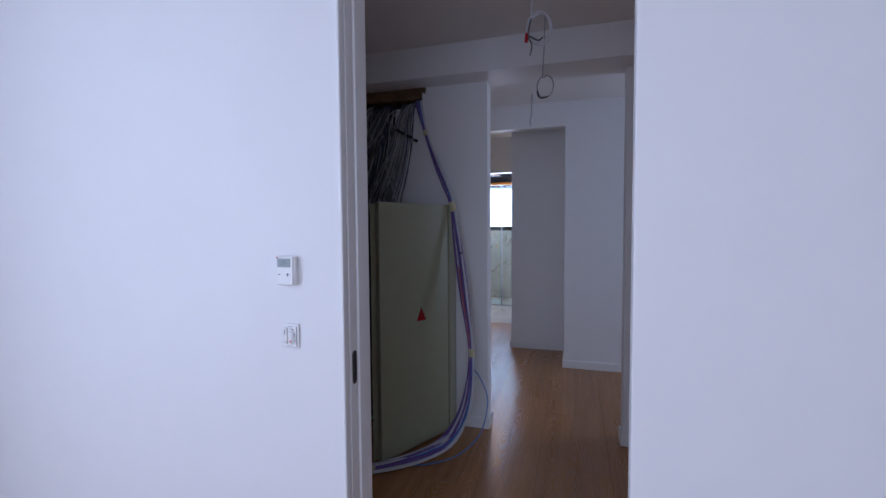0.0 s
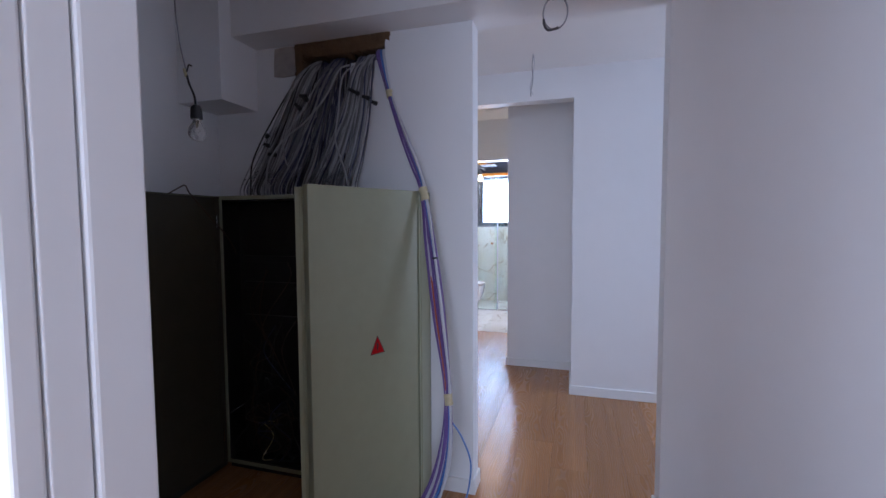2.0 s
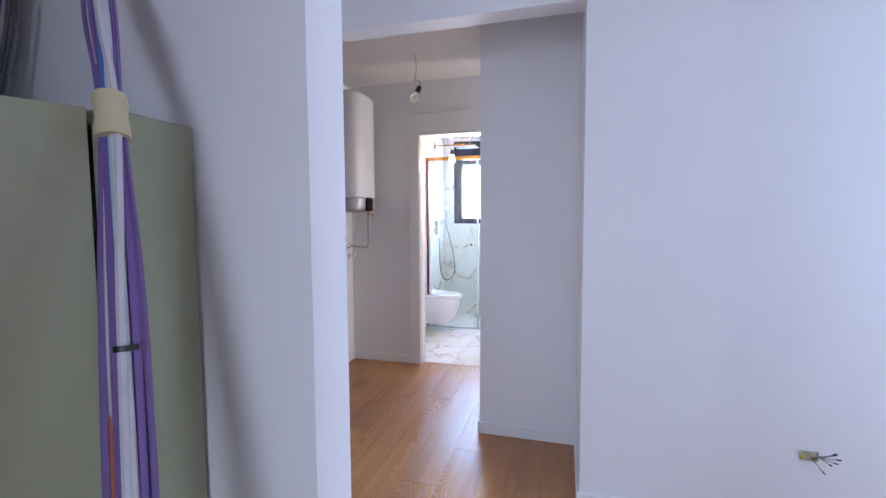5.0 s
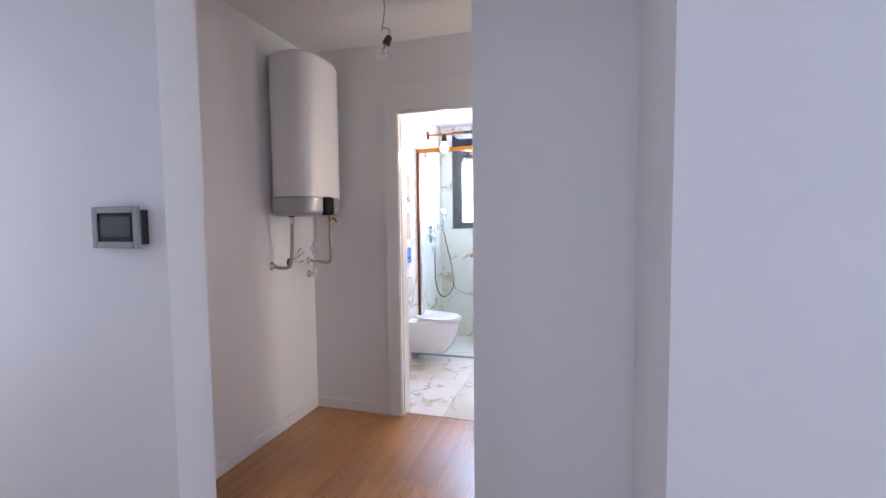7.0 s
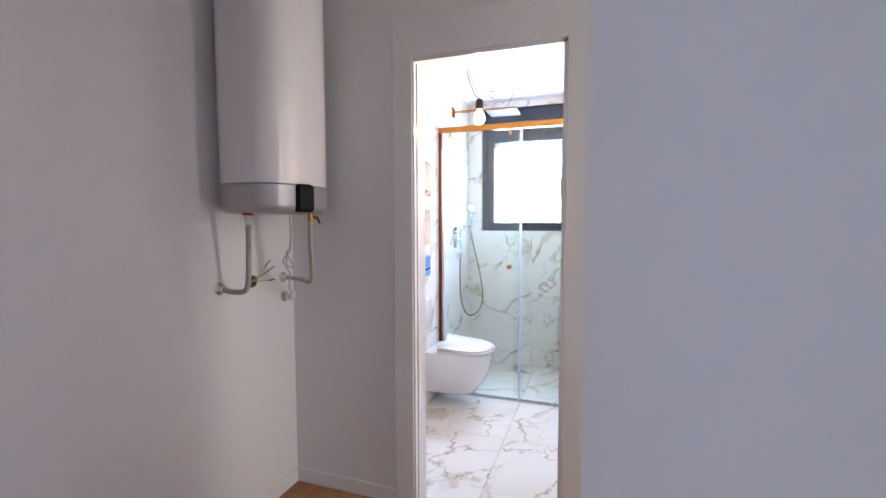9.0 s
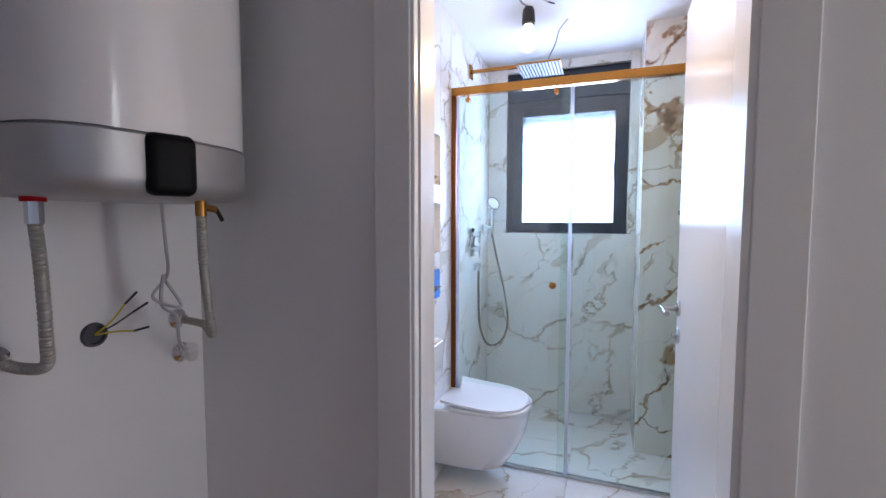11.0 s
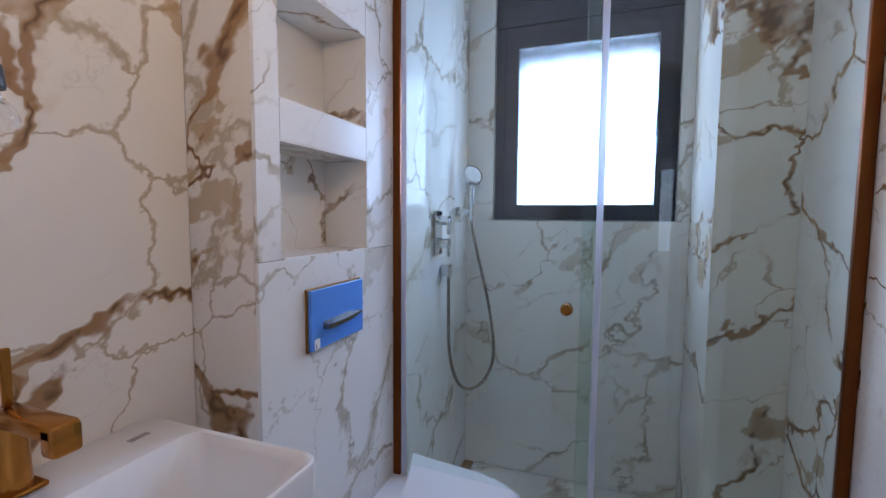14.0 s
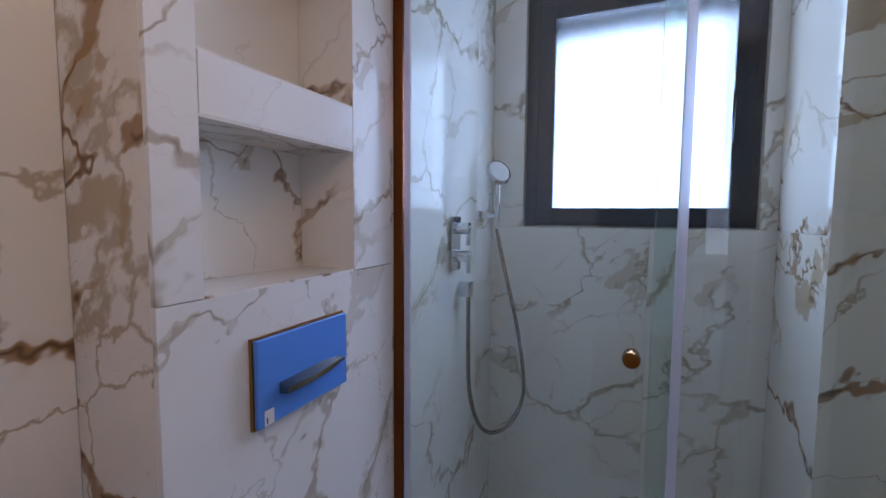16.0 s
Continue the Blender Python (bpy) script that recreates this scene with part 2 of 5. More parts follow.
MARBLE_FLOOR = marble_material("polished_marble_floor_tile", 0.05, 0.5, 0.45)
GROUT = material("pale_grout", (0.62, 0.60, 0.56), 0.8, grain=0.1, grain_size=60)
CABINET = material("sage_grey_enamel", (0.305, 0.315, 0.210), 0.42, grain=0.1, grain_size=18, bump=0.06, bump_size=320)
# near-black colour that carries the shade inside and beneath the cabinet
CABINET_SHADE = material("cabinet_inside_shade", (0.012, 0.011, 0.009), 0.6, grain=0.25, grain_size=22)
BLACK = material("black_plastic", (0.012, 0.012, 0.013), 0.45, grain=0.2, grain_size=80)
GREY_CABLE = material("grey_cable_sheath", (0.30, 0.30, 0.32), 0.45, grain=0.15, grain_size=40)
PALE_CABLE = material("pale_cable_sheath", (0.56, 0.56, 0.60), 0.45, grain=0.1, grain_size=40)
NAVY_CABLE = material("dark_blue_sheath_and_shade", (0.035, 0.042, 0.11), 0.45, grain=0.15, grain_size=40)
PURPLE = material("violet_cable_sheath", (0.17, 0.10, 0.31), 0.4, grain=0.15, grain_size=40)
BLUE_CABLE = material("blue_cable_sheath", (0.06, 0.18, 0.5), 0.4, grain=0.1, grain_size=40)
ORANGE_CABLE = material("orange_cable_sheath", (0.5, 0.13, 0.05), 0.4, grain=0.1, grain_size=40)
BUNDLE_GREY = material("grey_data_cable", (0.19, 0.19, 0.20), 0.42, grain=0.2, grain_size=40)
BUNDLE_PALE = material("light_grey_data_cable", (0.44, 0.44, 0.46), 0.42, grain=0.15, grain_size=40)
BROWN_CABLE = material("dark_brown_cable_sheath", (0.06, 0.025, 0.012), 0.45, grain=0.1, grain_size=40)
YELLOW_CABLE = material("yellow_green_wire", (0.55, 0.45, 0.04), 0.4, grain=0.1, grain_size=40)
TAPE = material("masking_tape", (0.62, 0.55, 0.34), 0.7, grain=0.15, grain_size=50, bump=0.2, bump_size=200)
PLASTER = material("raw_plaster", (0.47, 0.41, 0.37), 0.9, grain=0.35, grain_size=25, bump=0.8, bump_size=60)
BRICK = material("broken_brick", (0.17, 0.095, 0.045), 0.95, grain=0.5, grain_size=20, bump=1.0, bump_size=40)
RED = material("red_warning_film", (0.40, 0.002, 0.006), 0.6, grain=0.1, grain_size=40)
RED.node_tree.nodes["Principled BSDF"].inputs["Specular IOR Level"].default_value = 0.15
CHROME = material("polished_chrome", (0.75, 0.76, 0.78), 0.08, 1.0, grain=0.03, grain_size=30)
STEEL = material("brushed_steel", (0.55, 0.55, 0.54), 0.28, 1.0, grain=0.1, grain_size=70)
PIPE = material("dull_flexible_pipe", (0.42, 0.41, 0.38), 0.42, 0.35, grain=0.12, grain_size=90)
HOSE = material("dark_steel_hose", (0.36, 0.31, 0.25), 0.3, 1.0, grain=0.15, grain_size=90)
GOLD = material("brushed_gold", (0.46, 0.20, 0.042), 0.25, 1.0, grain=0.08, grain_size=60)
# gold darkened to brown, the posts' dark reflections put into the colour
GOLD_SHADED = material("gold_profile_shaded", (0.20, 0.062, 0.017), 0.36, 1.0, grain=0.1, grain_size=60)
BRASS = material("brass_fitting", (0.45, 0.22, 0.06), 0.35, 1.0, grain=0.2, grain_size=60)
CERAMIC = material("white_glazed_ceramic", (0.80, 0.80, 0.81), 0.07, grain=0.015, grain_size=8, coat=0.5)
PLASTIC = material("white_plastic", (0.78, 0.78, 0.78), 0.35, grain=0.02, grain_size=30)
BOILER_WHITE = material("white_boiler_enamel", (0.78, 0.77, 0.78), 0.13, grain=0.02, grain_size=10, coat=0.3)
SILVER = material("silver_boiler_band", (0.46, 0.46, 0.47), 0.5, 0.65, grain=0.04, grain_size=60)
GLOSS_BLACK = material("black_glass_display", (0.004, 0.004, 0.005), 0.55, grain=0.1, grain_size=20)
GLOSS_BLACK.node_tree.nodes["Principled BSDF"].inputs["Specular IOR Level"].default_value = 0.12
SCREEN_FRAME = material("grey_screen_frame", (0.27, 0.285, 0.28), 0.45, grain=0.06, grain_size=40)
ANTHRACITE = material("anthracite_window_frame", (0.015, 0.018, 0.028), 0.28, grain=0.12, grain_size=60, bump=0.05, bump_size=300)
BLUE_FILM = material("blue_protective_film", (0.10, 0.28, 0.80), 0.25, grain=0.05, grain_size=20)
LCD = material("grey_lcd", (0.22, 0.27, 0.27), 0.25, grain=0.05, grain_size=60)
LCD_DARK = material("faint_lcd_digit", (0.16, 0.20, 0.20), 0.3, grain=0.05, grain_size=60)
# darkened door enamel: shade on the inner faces put into the colour
DOOR_SHADE = material("shaded_door_inside", (0.066, 0.058, 0.038), 0.6, grain=0.25, grain_size=14)
PINK = material("pale_pink_plastic", (0.75, 0.38, 0.34), 0.5, grain=0.05, grain_size=60)
DIM_LCD = material("switched_off_display", (0.022, 0.025, 0.032), 0.12, grain=0.05, grain_size=60)
INK = material("dark_print", (0.06, 0.06, 0.065), 0.5, grain=0.1, grain_size=60)
SOCKET_BOX = material("pale_socket_box", (0.55, 0.56, 0.46), 0.5, grain=0.2, grain_size=60)


def glass_material(name, tint, rough=0.0, bump=0.0, ior=1.45):
    m = bpy.data.materials.new(name)
    m.use_nodes = True
    nt = m.node_tree
    b = nt.nodes["Principled BSDF"]
    b.inputs["Base Color"].default_value = (*tint, 1)
    b.inputs["Transmission Weight"].default_value = 1.0
    b.inputs["Roughness"].default_value, b.inputs["IOR"].default_value = rough, ior
    b.inputs["Specular IOR Level"].default_value = 0.3
    if bump:
        tc = nt.nodes.new("ShaderNodeTexCoord")
        v = nt.nodes.new("ShaderNodeTexVoronoi")
        v.inputs["Scale"].default_value = 240
        nt.links.new(tc.outputs["Object"], v.inputs["Vector"])
        bp = nt.nodes.new("ShaderNodeBump")
        bp.inputs["Strength"].default_value, bp.inputs["Distance"].default_value = bump, 0.003
        nt.links.new(v.outputs["Distance"], bp.inputs["Height"])
        nt.links.new(bp.outputs[0], b.inputs["Normal"])
    return m


GLASS = glass_material("clear_greenish_glass", (0.85, 0.96, 0.915))
BULB_GLASS = glass_material("bulb_glass", (0.95, 0.95, 0.94))
FROSTED = glass_material("frosted_window_glass", (0.95, 0.97, 1.0), 0.2, 1.0)


def glow_material(name, colour, strength):
    m = bpy.data.materials.new(name)
    m.use_nodes = True
    b = m.node_tree.nodes["Principled BSDF"]
    b.inputs["Emission Color"].default_value = (*colour, 1)
    b.inputs["Emission Strength"].default_value = strength
    return m


FILAMENT = glow_material("lit_bulb_glass", (1.0, 0.82, 0.58), 8.0)


# ---- mesh helpers ----
def box_bm(x0, x1, y0, y1, z0, z1, bevel=0.0, segments=2):
    bm = bmesh.new()
    bmesh.ops.create_cube(bm, size=1)
    for v in bm.verts:
        v.co = Vector((x0 + (v.co.x + 0.5) * (x1 - x0), y0 + (v.co.y + 0.5) * (y1 - y0), z0 + (v.co.z + 0.5) * (z1 - z0)))
    if bevel:
        bmesh.ops.bevel(bm, geom=bm.edges[:], offset=bevel, segments=segments, profile=0.5, affect="EDGES")
    return bm


def joined(*bms):
    out = bmesh.new()
    for bm in bms:
        me = bpy.data.meshes.new("part")
        bm.to_mesh(me)
        bm.free()
        out.from_mesh(me)
        bpy.data.meshes.remove(me)
    return out


def moved(bm, m):
    bmesh.ops.transform(bm, matrix=m, verts=bm.verts[:])
    return bm


def mesh_from(name, bm, mat, smooth=False):
    bmesh.ops.recalc_face_normals(bm, faces=bm.faces[:])
    me = bpy.data.meshes.new(name)
    bm.to_mesh(me)
    bm.free()
    me.materials.append(mat)
    for p in me.polygons:
        p.use_smooth = smooth
    if smooth:
        me.set_sharp_from_angle(angle=radians(40))
    return me


def part(name, bm, mat, parent, label="", smooth=False):
    ob = new(name, mesh_from(name, bm, mat, smooth))
    ob.parent = parent
    ob.matrix_parent_inverse = parent.matrix_world.inverted() if parent.type == "MESH" else Matrix.Identity(4)
    return tagged(ob, label)


def thing(name, label, category, group="", at=(0, 0, 0)):
    ob = new(name)
    ob.empty_display_size = 0.05
    return tagged(ob, label, category, group)


def solo(name, bm, mat, label, category, group="", smooth=False):
    return tagged(new(name, mesh_from(name, bm, mat, smooth)), label, category, group)


def structure(name, bm, mat, label):
    return tagged(new(name, mesh_from(name, bm, mat)), label, "", "", "structure")


def lathe(profile, n=24, close=True):
    """Turn (radius, z) pairs about the z axis."""
    bm = bmesh.new()
    rings = []
    for r, z in profile:
        if r < 1e-5:
            rings.append([bm.verts.new((0, 0, z))])
        else:
            rings.append([bm.verts.new((r * math.cos(2 * math.pi * k / n), r * math.sin(2 * math.pi * k / n), z)) for k in range(n)])
    for a, c in zip(rings, rings[1:]):
        for k in range(n):
            j = (k + 1) % n
            loop = [a[k % len(a)], a[j % len(a)], c[j % len(c)], c[k % len(c)]]
            loop = [v for i, v in enumerate(loop) if v not in loop[:i]]
            if len(loop) > 2:
                bm.faces.new(loop)
    return bm


def curve_through(points, steps=8):
    """A smooth line through the points (Catmull-Rom)."""
    p = [Vector(q) for q in points]
    if len(p) < 3:
        return p
    p = [p[0] * 2 - p[1]] + p + [p[-1] * 2 - p[-2]]
    out = []
    for i in range(1, len(p) - 2):
        for k in range(steps):
            t = k / steps
            a, b, c, d = p[i - 1], p[i], p[i + 1], p[i + 2]
            out.append(0.5 * ((2 * b) + (c - a) * t + (2 * a - 5 * b + 4 * c - d) * t * t + (3 * b - a - 3 * c + d) * t ** 3))
    out.append(p[-2])
    return out


def tube(points, radius, n=6, steps=8, ends=True):
    """A round tube along a smooth line; radius may be a function of the share of the way."""
    line = curve_through(points, steps)
    bm = bmesh.new()
    rings = []
    up = Vector((0.13, 0.2, 0.97))
    for i, q in enumerate(line):
        d = (line[min(i + 1, len(line) - 1)] - line[max(i - 1, 0)]).normalized()
        if abs(d.dot(up)) > 0.95:
            up = Vector((0.9, 0.3, 0.1)).normalized()
        u = (up - d * d.dot(up)).normalized()
        up = u
        w = d.cross(u)
        r = radius(i / (len(line) - 1)) if callable(radius) else radius
        rings.append([bm.verts.new(q + r * (math.cos(2 * math.pi * k / n) * u + math.sin(2 * math.pi * k / n) * w)) for k in range(n)])
    for a, c in zip(rings, rings[1:]):
        for k in range(n):
            bm.faces.new((a[k], a[(k + 1) % n], c[(k + 1) % n], c[k]))
    if ends:
        bm.faces.new(rings[0][::-1])
        bm.faces.new(rings[-1])
    return bm


def wall_bm(x0, x1, y0, y1, z0, z1, holes=(), axis="x", bevel=0.0):
    """A wall block with rectangular holes (a0, a1, z0, z1) through it, a along axis."""
    a0, a1 = (x0, x1) if axis == "x" else (y0, y1)
    aa = sorted({a0, a1, *[h[0] for h in holes], *[h[1] for h in holes]})
    zz = sorted({z0, z1, *[h[2] for h in holes], *[h[3] for h in holes]})
    bm = bmesh.new()
    front, back = {}, {}

    def vert(store, a, z, d):
        if (a, z) not in store:
            store[(a, z)] = bm.verts.new((a, d, z) if axis == "x" else (d, a, z))
        return store[(a, z)]
    d0, d1 = (y0, y1) if axis == "x" else (x0, x1)
    solid = {}
    for i in range(len(aa) - 1):
        for j in range(len(zz) - 1):
            ca, cz = (aa[i] + aa[i + 1]) / 2, (zz[j] + zz[j + 1]) / 2
            solid[(i, j)] = not any(h[0] < ca < h[1] and h[2] < cz < h[3] for h in holes)
    for (i, j), s in solid.items():
        if not s:
            continue
        c = [(aa[i], zz[j]), (aa[i + 1], zz[j]), (aa[i + 1], zz[j + 1]), (aa[i], zz[j + 1])]
        bm.faces.new([vert(front, *q, d0) for q in c])
        bm.faces.new([vert(back, *q, d1) for q in c[::-1]])
        for (di, dj), (p, q) in (((0, -1), (c[0], c[1])), ((1, 0), (c[1], c[2])), ((0, 1), (c[2], c[3])), ((-1, 0), (c[3], c[0]))):
            if not solid.get((i + di, j + dj), False):
                bm.faces.new((vert(front, *p, d0), vert(back, *p, d1), vert(back, *q, d1), vert(front, *q, d0)))
    return bm


# ---- the plan, in metres ----
WALL_A, WALL_A_BACK = 1.812, 1.940      # wall between the start room and the vestibule
DOOR_A = (-0.600, 0.108)                 # its opening
WALL_B, WALL_B_BACK = 3.538, 3.648      # wall behind the cabinet
OPEN_B = (-0.548, 0.268)
BLOCK_Y, BLOCK_X = 4.947, -0.103        # broad pier of the hall
PIER_Y, PIER_X = 5.513, -0.666          # narrow pier beside the bathroom door
SCREEN_Y, SCREEN_BACK, SCREEN_X = 5.02, 5.175, -1.575
BEAM_BACK = 5.06                        # back of the slim beam between the screen wall and the broad pier
NOOK_X = -2.09                          # wall with the boiler
WALL_D, WALL_D_BACK = 6.633, 6.760       # wall with the bathroom door
DOOR_D = (-1.431, -0.767)
DOOR_H = 2.05
BATH_L, BATH_R, NICHE_X, NICHE_Y = -1.975, -0.582, -1.795, 7.384
SHOWER_Y, BACK_Y, PILASTER_X, PILASTER_Y = 7.985, 8.80, -0.818, 8.376
HEAD_B, HEAD_2 = 2.225, 2.222
CEIL_V, CEIL_H, CEIL_N, CEIL_B = 2.41, 2.445, 2.50, 2.41
EAST, WEST, SOUTH = 3.0, -4.0, -2.5
VEST_W = -1.985

# ---- structure: walls ----
structure("wall_south", wall_bm(-2.4, EAST, SOUTH - 0.2, SOUTH, 0, 2.5, [(-0.9, 1.5, 0.45, 2.42)]), PAINT, "unseen white wall with an added opening for the south fill lamp")
structure("wall_start_west", wall_bm(-2.6, -2.4, SOUTH - 0.2, WALL_A, 0, 2.5, [(-1.4, 0.8, 0.45, 2.42)], axis="y"), PAINT, "white painted wall of the start room")
structure("wall_start_east", box_bm(EAST, EAST + 0.2, SOUTH - 0.2, WALL_B, 0, 2.5), PAINT, "white painted wall of the start room")
structure("wall_doorway", box_bm(-2.6, DOOR_A[0] - 0.004, WALL_A, WALL_A_BACK, 0, 2.5), PAINT, "white painted wall with a sliding-door opening")
structure("wall_doorway_lintel", box_bm(DOOR_A[0] - 0.004, DOOR_A[1], WALL_A, WALL_A + 0.038, 2.2, 2.5), PAINT, "white painted lintel over the doorway")
structure("wall_doorway_east", box_bm(DOOR_A[1], 0.95, WALL_A, WALL_A + 0.038, 0, 2.5, 0.003), PAINT, "thin white painted wall panel beside the doorway")
structure("wall_vestibule_west", box_bm(VEST_W - 0.15, VEST_W, WALL_A_BACK, WALL_B, 0, 2.5), PAINT, "white painted wall beside the cabinet")
structure("wall_cabinet", wall_bm(WEST, EAST, WALL_B, WALL_B_BACK, 0, 2.5, [(OPEN_B[0], OPEN_B[1], -1, HEAD_B), (-1.49, -0.98, 2.10, 2.221)]), PAINT, "white painted wall behind the electrical cabinet with a wide opening")
structure("wall_hall_east", wall_bm(EAST + 0.002, EAST + 0.2, WALL_B, BLOCK_Y, 0, 2.5, [(WALL_B_BACK + 0.1, BLOCK_Y - 0.1, 0.05, 2.4)], axis="y"), PAINT, "unseen white end wall with an assumed window opening")
structure("wall_hall_west", wall_bm(WEST - 0.2, WEST, WALL_B, SCREEN_BACK, 0, 2.5, [(WALL_B_BACK + 0.1, SCREEN_Y - 0.1, 0.05, 2.4)], axis="y"), PAINT, "unseen white end wall with an assumed window opening")
structure("wall_block", box_bm(BLOCK_X, EAST, BLOCK_Y, 6.262, 0, 2.5), PAINT, "broad white painted pier in the hall")
structure("wall_pier", box_bm(PIER_X, BLOCK_X, PIER_Y, 6.262, 0, 2.5), PAINT, "narrow white painted pier beside the bathroom door")
structure("wall_screen", joined(box_bm(WEST, SCREEN_X, SCREEN_Y, SCREEN_BACK, 0, HEAD_2), box_bm(WEST, SCREEN_X, BEAM_BACK + 0.001, SCREEN_BACK, HEAD_2, 2.55)), PAINT, "white painted wall with a control screen")
structure("wall_boiler", box_bm(NOOK_X - 0.15, NOOK_X, SCREEN_BACK, WALL_D_BACK, 0, 2.55), PAINT, "white painted wall carrying the boiler")
# unseen wall; its opening only holds the nook fill lamp
structure("wall_passage_end", wall_bm(1.25, 1.4, 6.262, WALL_D_BACK, 0, 2.55, [(6.27, 6.615, 0.15, 2.42)], axis="y"), PAINT, "unseen end wall of an assumed side passage, open for the nook fill lamp")
structure("wall_bathroom_door", wall_bm(NOOK_X, 1.25, WALL_D, WALL_D_BACK, 0, 2.55, [(DOOR_D[0], DOOR_D[1], -1, DOOR_H)]), PAINT, "white painted wall with the bathroom door")
structure("wall_duct_box", box_bm(VEST_W, -1.72, 3.285, WALL_B, 1.905, 2.5), PAINT, "white painted duct box in the corner")
# beams
structure("beam_vestibule", box_bm(VEST_W, EAST, 3.36, WALL_B, HEAD_B, 2.5), PAINT, "white painted ceiling beam over the cabinet")
structure("beam_hall", box_bm(WEST, BLOCK_X, BLOCK_Y, BEAM_BACK, HEAD_2, 2.55), PAINT, "white painted ceiling beam in the hall")
# ceilings
structure("ceiling_start_room", box_bm(-2.4, EAST, SOUTH, WALL_A_BACK, 2.44, 2.6), CEILING, "plain white ceiling")
structure("ceiling_vestibule", box_bm(VEST_W, EAST, WALL_A_BACK, 3.36, CEIL_V, 2.6), CEILING, "plain white ceiling")
structure("ceiling_hall", box_bm(WEST, EAST, WALL_B_BACK, BLOCK_Y, CEIL_H, 2.6), CEILING, "plain white ceiling")
structure("ceiling_nook", joined(box_bm(NOOK_X, 1.25, SCREEN_BACK, WALL_D, CEIL_N, 2.62), box_bm(SCREEN_X, BLOCK_X, BEAM_BACK, SCREEN_BACK, CEIL_N, 2.62)), CEILING, "plain white ceiling")
structure("ceiling_bathroom", box_bm(BATH_L - 0.2, BATH_R + 0.2, WALL_D_BACK, BACK_Y + 0.2, CEIL_B, 2.6), CEILING, "plain white ceiling")


def baseboard(x0, x1, y0, y1, label="white painted baseboard"):
    bm = box_bm(x0, x1, y0, y1, 0.0, 0.072, 0.003, 1)
    structure("baseboard", bm, TRIM, label)


T = 0.013
baseboard(-2.4, DOOR_A[0] - 0.03, WALL_A - T, WALL_A)
baseboard(-0.74, OPEN_B[0] + T, WALL_B - T, WALL_B)
baseboard(OPEN_B[0], OPEN_B[0] + T, WALL_B + 0.001, WALL_B_BACK)
baseboard(OPEN_B[1] - T, EAST, WALL_B - T, WALL_B)
baseboard(OPEN_B[1] - T, OPEN_B[1], WALL_B + 0.001, WALL_B_BACK)
baseboard(BLOCK_X - T, EAST, BLOCK_Y - T, BLOCK_Y)
baseboard(BLOCK_X - T, BLOCK_X, BLOCK_Y + 0.001, PIER_Y - T - 0.001)
baseboard(PIER_X - T, BLOCK_X, PIER_Y - T, PIER_Y)
baseboard(PIER_X - T, PIER_X, PIER_Y + 0.001, 6.262)
baseboard(WEST, SCREEN_X + T, SCREEN_Y - T, SCREEN_Y)
baseboard(SCREEN_X, SCREEN_X + T, SCREEN_Y + 0.001, SCREEN_BACK)
baseboard(NOOK_X, NOOK_X + T, SCREEN_BACK, WALL_D - T)
baseboard(NOOK_X, DOOR_D[0] - 0.09, WALL_D - T, WALL_D)

# ---- door linings ----
jamb = thing("door_1", "white lacquered sliding door lining with a dark pull slot", "door frame")
jamb["kind"] = "structure"
x = DOOR_A[0]
part("outer_strip", box_bm(x - 0.006, x + 0.004, WALL_A - 0.006, WALL_A + 0.022, 0, 2.2, 0.004), TRIM, jamb)
part("leaf_edge", box_bm(x - 0.004, x + 0.005, WALL_A + 0.024, WALL_A + 0.064, 0, 2.19, 0.002), TRIM, jamb, "edge of the sliding leaf")
part("inner_strip", box_bm(x - 0.004, x + 0.010, WALL_A + 0.067, WALL_A_BACK + 0.008, 0, 2.2, 0.004), TRIM, jamb)
slot = [(0.011 * math.sin(a), 0.034 * (1 if math.cos(a) > 0 else -1) + 0.011 * math.cos(a)) for a in [2 * math.pi * (k + 0.5) / 24 for k in range(24)]]
for pname, grow, depth, mat, text in (("slot_rim", 1.18, 0.0022, STEEL, "thin steel rim"), ("pull_slot", 1.0, 0.0028, ANTHRACITE, "dark rounded pull slot")):
    bm = bmesh.new()
    front = [bm.verts.new((x + 0.004 + depth, WALL_A + 0.045 + u * grow, 0.927 + v * (1 + (grow - 1) * 0.3))) for u, v in slot]
    back = [bm.verts.new((x, WALL_A + 0.045 + u * grow, 0.927 + v * (1 + (grow - 1) * 0.3))) for u, v in slot]
    bm.faces.new(front)
    for k in range(24):
        bm.faces.new((front[k], front[(k + 1) % 24], back[(k + 1) % 24], back[k]))
    bmesh.ops.recalc_face_normals(bm, faces=bm.faces)
    part(pname, bm, mat, jamb, text)


frame_d = thing("door_2", "white lacquered bathroom door frame with flat casing", "door frame")
frame_d["kind"] = "structure"
a, b = DOOR_D
part("casing_side", box_bm(a - 0.088, a + 0.003, WALL_D - 0.014, WALL_D, 0, DOOR_H + 0.005, 0.003), TRIM, frame_d)
part("casing_side", box_bm(b - 0.003, b + 0.085, WALL_D - 0.014, WALL_D, 0, DOOR_H + 0.005, 0.003), TRIM, frame_d)
part("casing_head", box_bm(a - 0.088, b + 0.085, WALL_D - 0.014, WALL_D, DOOR_H - 0.002 + 0.005, DOOR_H + 0.175, 0.003), TRIM, frame_d)
part("lining_side", box_bm(a - 0.001, a + 0.016, WALL_D + 0.018, WALL_D + 0.105, 0, DOOR_H), TRIM, frame_d)
part("lining_strip", box_bm(a - 0.001, a + 0.012, WALL_D - 0.010, WALL_D + 0.016, 0, DOOR_H, 0.003), TRIM, frame_d)
